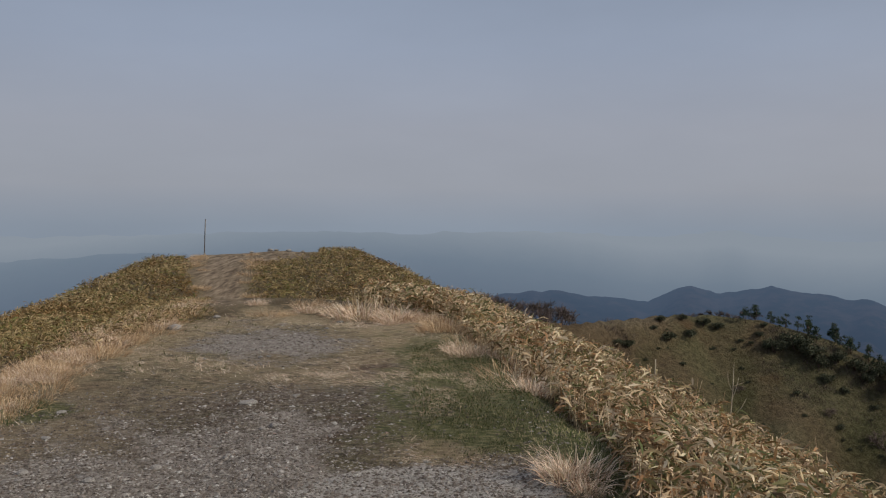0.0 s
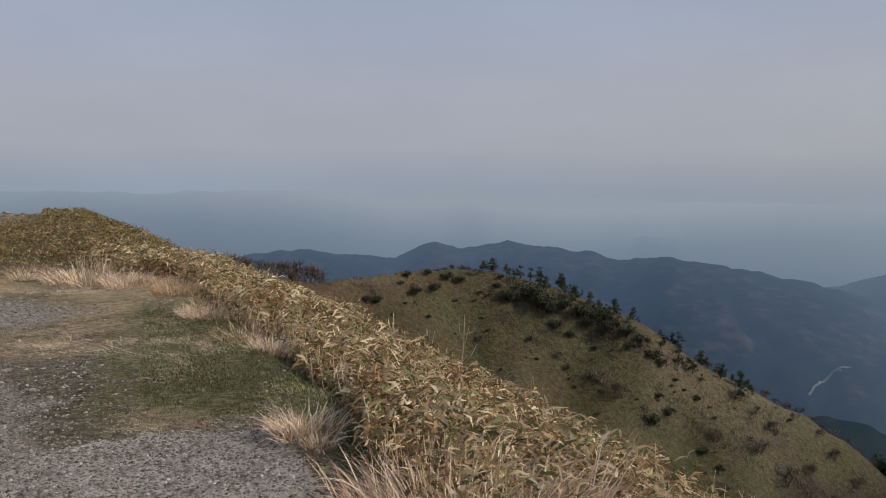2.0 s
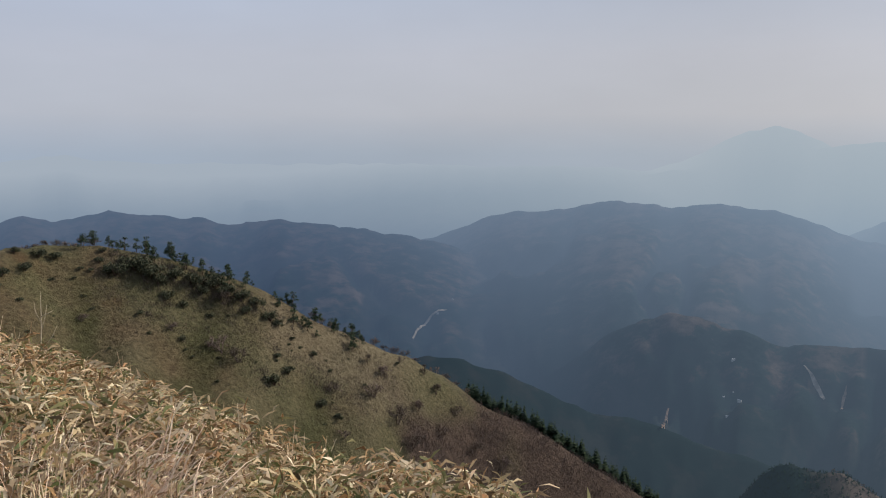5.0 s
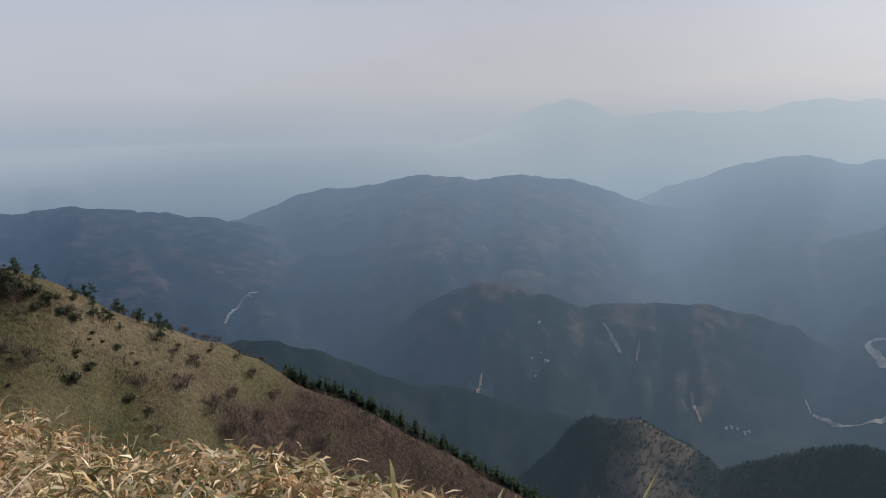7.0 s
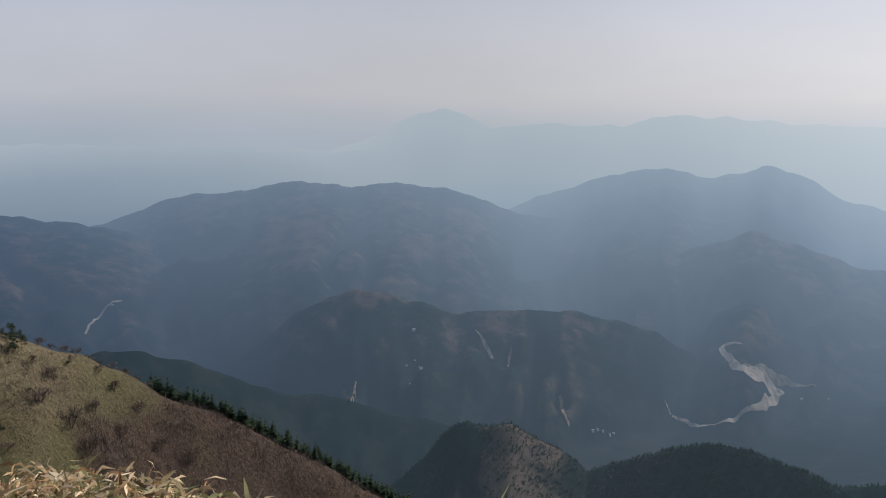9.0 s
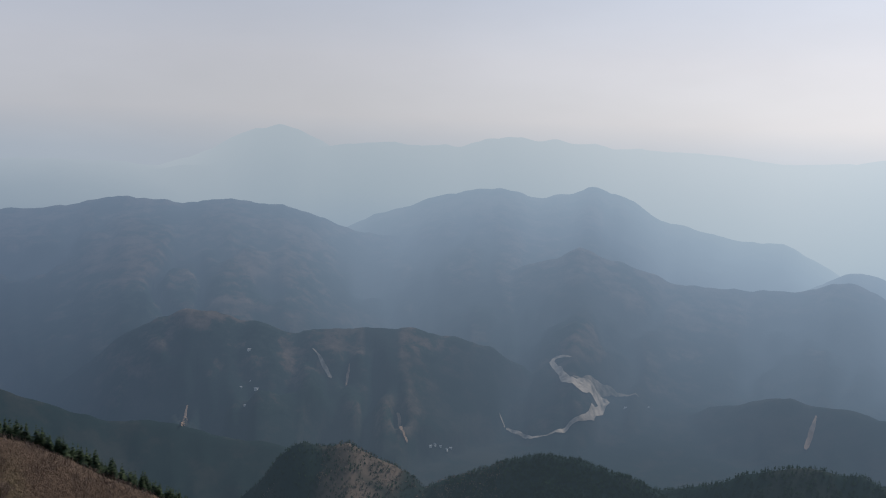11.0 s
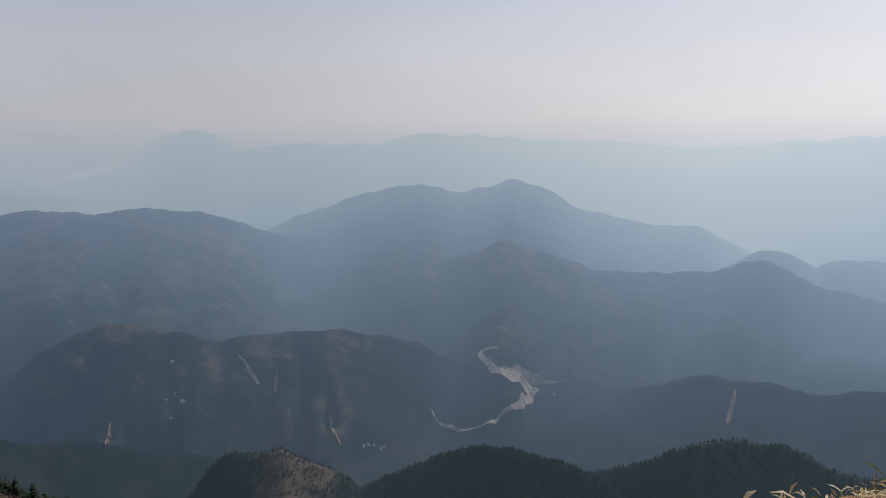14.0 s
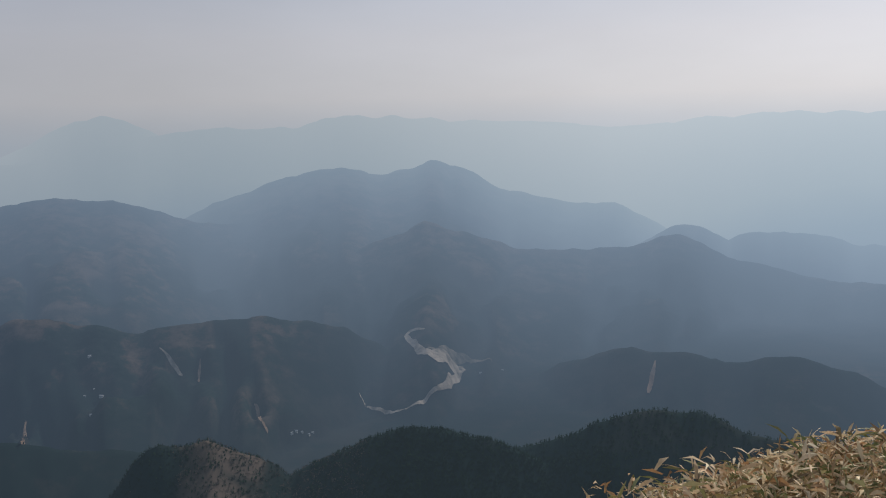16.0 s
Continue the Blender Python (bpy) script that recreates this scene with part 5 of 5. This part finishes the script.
def scrub(az, el, radius, clumps=64, stems=14):
    """Low bare brush round a place on the spur's face."""
    c = on_land(az, el, 60)
    n = clumps * stems
    p = np.repeat(rng.normal(0, radius * 0.5, (clumps, 2)), stems, 0) + rng.normal(0, 0.5, (n, 2))
    x, y = c.x + p[:, 0] * 1.3, c.y + p[:, 1]
    base = np.stack([x, y, height(x, y) - 0.2], -1)
    return ribbons(base, rng.uniform(0, 2 * math.pi, n), rng.normal(1.0, 0.35, n), rng.uniform(0.5, 1.3, n), rng.uniform(0.04, 0.09, n), rng.uniform(0, 0.6, n), 3, [1, 0.7, 0.15], rng.uniform(0, 3, n))


v, q = joined([scrub(*s) for s in SCRUB])
linked("scrub", sheet("scrub", v, q, [TWIG]), None, "patches of grey-brown leafless scrub on the spur", "scrub", kind="stuff")
v, q = joined([thicket(3600, 34, 66, -90, 14, 1.5, 16, 0.09, 2)])
linked("bare_thicket", sheet("bare_thicket", v, q, [RED_TWIG]), None, "reddish-brown leafless thicket down the spur's flank", "thicket", kind="stuff")


# ---- woods and valley ----
def conifers(az, s, tall, whorls, wide, rows=3):
    """Conifers as whorls of drooping boughs, from bearings and distances."""
    n = len(az)
    x, y = s * np.sin(np.radians(az)), s * np.cos(np.radians(az))
    z = land(az, s)
    who = np.repeat(np.arange(n), whorls)
    up = np.tile(np.linspace(0.12, 0.97, whorls), n) + rng.normal(0, 0.02, n * whorls)
    base = np.stack([x[who], y[who], z[who] + tall[who] * up], -1)
    length = tall[who] * (1.04 - up) * wide * rng.uniform(0.7, 1.3, n * whorls)
    turn = rng.uniform(0, 2 * math.pi, n * whorls)
    back = base - np.stack([np.sin(turn), np.cos(turn), np.zeros(len(turn))], -1) * length[:, None] * 0.8
    back[:, 2] -= length * 0.45
    return ribbons(back, turn, np.full(len(turn), 0.5), length * 1.8, length * 1.1, np.full(len(turn), 1.1), rows, [0.5, 1.0, 0.4] if rows == 3 else [1.0, 0.7])


def crowns(az, s, size, n_each):
    """Rounded leafless crowns as loose sprays."""
    x, y = s * np.sin(np.radians(az)), s * np.cos(np.radians(az))
    c = np.repeat(np.stack([x, y, land(az, s) + size * 0.7], -1), n_each, 0)
    r = np.repeat(size, n_each)
    return flakes(c + in_ball(len(c)) * r[:, None] * np.array([0.8, 0.8, 0.7]), r * rng.uniform(0.35, 0.7, len(r)))


CONIFER = island_material("conifer_bough", [(0.0, (0.006, 0.014, 0.009)), (0.5, (0.013, 0.026, 0.015)), (1.0, (0.028, 0.043, 0.022))], 0.85, 0.1)
az = np.concatenate([rng.uniform(43.6, 64, 300), rng.uniform(44, 62, 420)])
s = np.concatenate([300 + rng.uniform(0, 1, 300) ** 0.8 * 75, np.interp(az[300:], SPUR_AZ, SPUR_REACH) + rng.uniform(3, 17, 420)])
v, q = conifers(az, s, rng.uniform(4.0, 8.0, 720), 22, 0.30)
linked("conifer_wood", sheet("conifer_wood", v, q, [CONIFER]), None, "dark green conifers behind the spur's flank", "conifers", kind="stuff")


def wood_on(ridge, count, lo, hi, az_lo=None, az_hi=None):
    reach, front, back, rough, bearings, skyline = RIDGES[ridge]
    k = list(RIDGES).index(ridge)
    az = rng.uniform(az_lo or bearings[0], az_hi or bearings[-1], count)
    s = reach * (1 + 0.05 * np.sin(az * 0.11 + k * 1.7)) * rng.uniform(lo, hi, count)
    return az, s


pieces, brown = [], []
for ridge, count, lo, hi, tall in (("wooded ridge", 12000, 0.80, 1.02, 4.6), ("wooded knoll", 8000, 0.80, 1.02, 4.4), ("brown knoll", 4000, 0.78, 1.03, 4.0)):
    az, s = wood_on(ridge, count, lo, hi, 75 if ridge == "wooded knoll" else None)
    x, y = s * np.sin(np.radians(az)), s * np.cos(np.radians(az))
    leafless = fractal(x, y, 130, 17, 3) + (0.12 if ridge == "brown knoll" else 0) > (-0.02 if ridge == "brown knoll" else 0.46)
    pieces.append(conifers(az[~leafless], s[~leafless], tall * rng.uniform(0.55, 1.2, (~leafless).sum()), 6, 0.34, 2))
    brown.append(crowns(az[leafless], s[leafless], tall * 0.45 * rng.uniform(0.6, 1.2, leafless.sum()), 7))
az, s = wood_on("brown knoll", 1500, 0.78, 1.03, 66)
brown.append(crowns(az, s, 2.2 * rng.uniform(0.6, 1.2, len(az)), 9))
v, q = joined(pieces)
FAR_BARE = far_haze_material("far_bare_crowns", [(0.35, (0.06, 0.049, 0.043)), (0.65, (0.125, 0.098, 0.087))], 0.03)
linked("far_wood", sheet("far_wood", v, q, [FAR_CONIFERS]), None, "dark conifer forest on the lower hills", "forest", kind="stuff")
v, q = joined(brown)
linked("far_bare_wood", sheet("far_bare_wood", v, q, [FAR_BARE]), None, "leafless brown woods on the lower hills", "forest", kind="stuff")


def draped(name, spots, widths, mat, label, category, lift=3.0, steps=10):
    """A strip laid over the land through bearings and distances."""
    az, s = (np.array(c, float) for c in zip(*spots))
    t = np.arange(len(spots))
    u = np.linspace(0, len(spots) - 1, (len(spots) - 1) * steps + 1)
    az, s, w = np.interp(u, t, az), np.interp(u, t, s), np.interp(u, t, widths)
    x, y = s * np.sin(np.radians(az)), s * np.cos(np.radians(az))
    dx, dy = np.gradient(x), np.gradient(y)
    n = np.hypot(dx, dy)
    rows = []
    for side in (-0.5, -0.25, 0, 0.25, 0.5):
        edge = side * w * (1 + 0.5 * fractal(x + side * 40, y, 45, 13, 3) * 2)
        px, py = x - dy / n * edge, y + dx / n * edge
        rows.append(np.stack([px, py, height(px, py) + lift], -1))
    v = np.stack(rows, 1).reshape(-1, 3)
    i, j = np.meshgrid(np.arange(len(u) - 1), np.arange(4), indexing="ij")
    q = np.stack([i * 5 + j, i * 5 + j + 1, (i + 1) * 5 + j + 1, (i + 1) * 5 + j], -1).reshape(-1, 4)
    return linked(name, sheet(name, v, q, [mat]), None, label, category, kind="structure")


def sighted(az, el):
    """Bearing and distance of the far land that lies at (az, el) from the summit."""
    p = on_land(az, el, 1000)
    return az, math.hypot(p.x, p.y)


RIVER = ((83.2, -14.0), (82.2, -14.1), (81.9, -14.5), (82.3, -15.0), (83.0, -15.5), (83.9, -15.9), (85.0, -16.3), (85.75, -16.7), (85.5, -17.2), (84.8, -17.7), (84.1, -18.15), (83.4, -18.5), (82.6, -18.9), (81.8, -19.2), (80.8, -19.4), (79.9, -19.2), (78.9, -18.7), (78.6, -18.2))
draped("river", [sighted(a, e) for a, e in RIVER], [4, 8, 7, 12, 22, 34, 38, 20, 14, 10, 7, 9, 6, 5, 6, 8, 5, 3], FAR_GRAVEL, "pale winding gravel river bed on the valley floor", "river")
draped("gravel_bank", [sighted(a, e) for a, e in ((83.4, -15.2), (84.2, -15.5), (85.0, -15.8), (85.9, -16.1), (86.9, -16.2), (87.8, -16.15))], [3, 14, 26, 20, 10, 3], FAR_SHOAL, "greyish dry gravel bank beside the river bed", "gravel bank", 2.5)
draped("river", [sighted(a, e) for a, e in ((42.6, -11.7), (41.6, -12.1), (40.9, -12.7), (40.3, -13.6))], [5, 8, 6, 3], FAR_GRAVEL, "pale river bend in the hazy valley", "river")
for n, (a, b, width, mat) in enumerate((((65.7, -14.2), (67.0, -16.1), 6, FAR_GRAVEL), ((71.5, -18.5), (72.3, -20.1), 7, FAR_EARTH), ((98.75, -16.1), (98.35, -18.1), 8, FAR_EARTH), ((68.2, -15.2), (68.0, -16.5), 4, FAR_EARTH), ((57.6, -17.6), (57.2, -18.9), 5, FAR_EARTH))):
    line = []
    for u in np.linspace(0, 1, 9):
        p = on_land(a[0] + (b[0] - a[0]) * u, a[1] + (b[1] - a[1]) * u, 700)
        line.append((math.degrees(math.atan2(p.x, p.y)), math.hypot(p.x, p.y) - 2.0 * u))
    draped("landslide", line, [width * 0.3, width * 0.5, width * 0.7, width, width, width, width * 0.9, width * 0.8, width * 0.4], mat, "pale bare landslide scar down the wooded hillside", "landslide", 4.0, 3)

WHITE_WALL = far_haze_material("far_white_wall", [(0.3, (0.4, 0.395, 0.38)), (0.7, (0.6, 0.59, 0.57))], 0.5)
GREY_ROOF = far_haze_material("far_grey_roof", [(0.3, (0.25, 0.26, 0.28)), (0.7, (0.4, 0.41, 0.43))], 0.5)


def house(size):
    ob = new("house")
    for name, mat, top in (("wall", WHITE_WALL, False), ("roof", GREY_ROOF, True)):
        bm = bmesh.new()
        w, d, h = size, size * 0.6, size * 0.42
        if not top:
            bmesh.ops.create_cube(bm, size=1, matrix=Matrix.Translation((0, 0, h / 2 - 1)) @ Matrix.Diagonal((w, d, h + 2, 1)))
        else:
            a = [bm.verts.new((sx * w * 0.55, sy * d * 0.6, h)) for sx in (-1, 1) for sy in (-1, 1)]
            r = [bm.verts.new((sx * w * 0.55, 0, h + d * 0.35)) for sx in (-1, 1)]
            for f in ((a[0], a[2], r[1], r[0]), (a[1], r[0], r[1], a[3]), (a[0], r[0], a[1]), (a[2], a[3], r[1]), (a[0], a[1], a[3], a[2])):
                bm.faces.new(f)
        me = bpy.data.meshes.new(name)
        bm.to_mesh(me)
        bm.free()
        me.materials.append(mat)
        linked(name, me, ob)
    return tagged(ob, "small white farmhouse far down in the valley", "house", "valley houses")


HOUSES = [(75.3, -20.35), (75.0, -20.45), (74.6, -20.4), (74.2, -20.4), (73.9, -20.4), (61.5, -14.2), (61.6, -16.2), (62.0, -16.6), (61.0, -16.5), (61.3, -17.8), (42.4, -11.6), (42.0, -11.9), (43.0, -10.9), (87.0, -16.9), (88.5, -16.8)]
spots = [(on_land(az, el, 900), rng.uniform(-30, 30) - az, rng.uniform(0.8, 1.3)) for az, el in HOUSES]
put_copies([house(3.6), house(5.0)], spots)
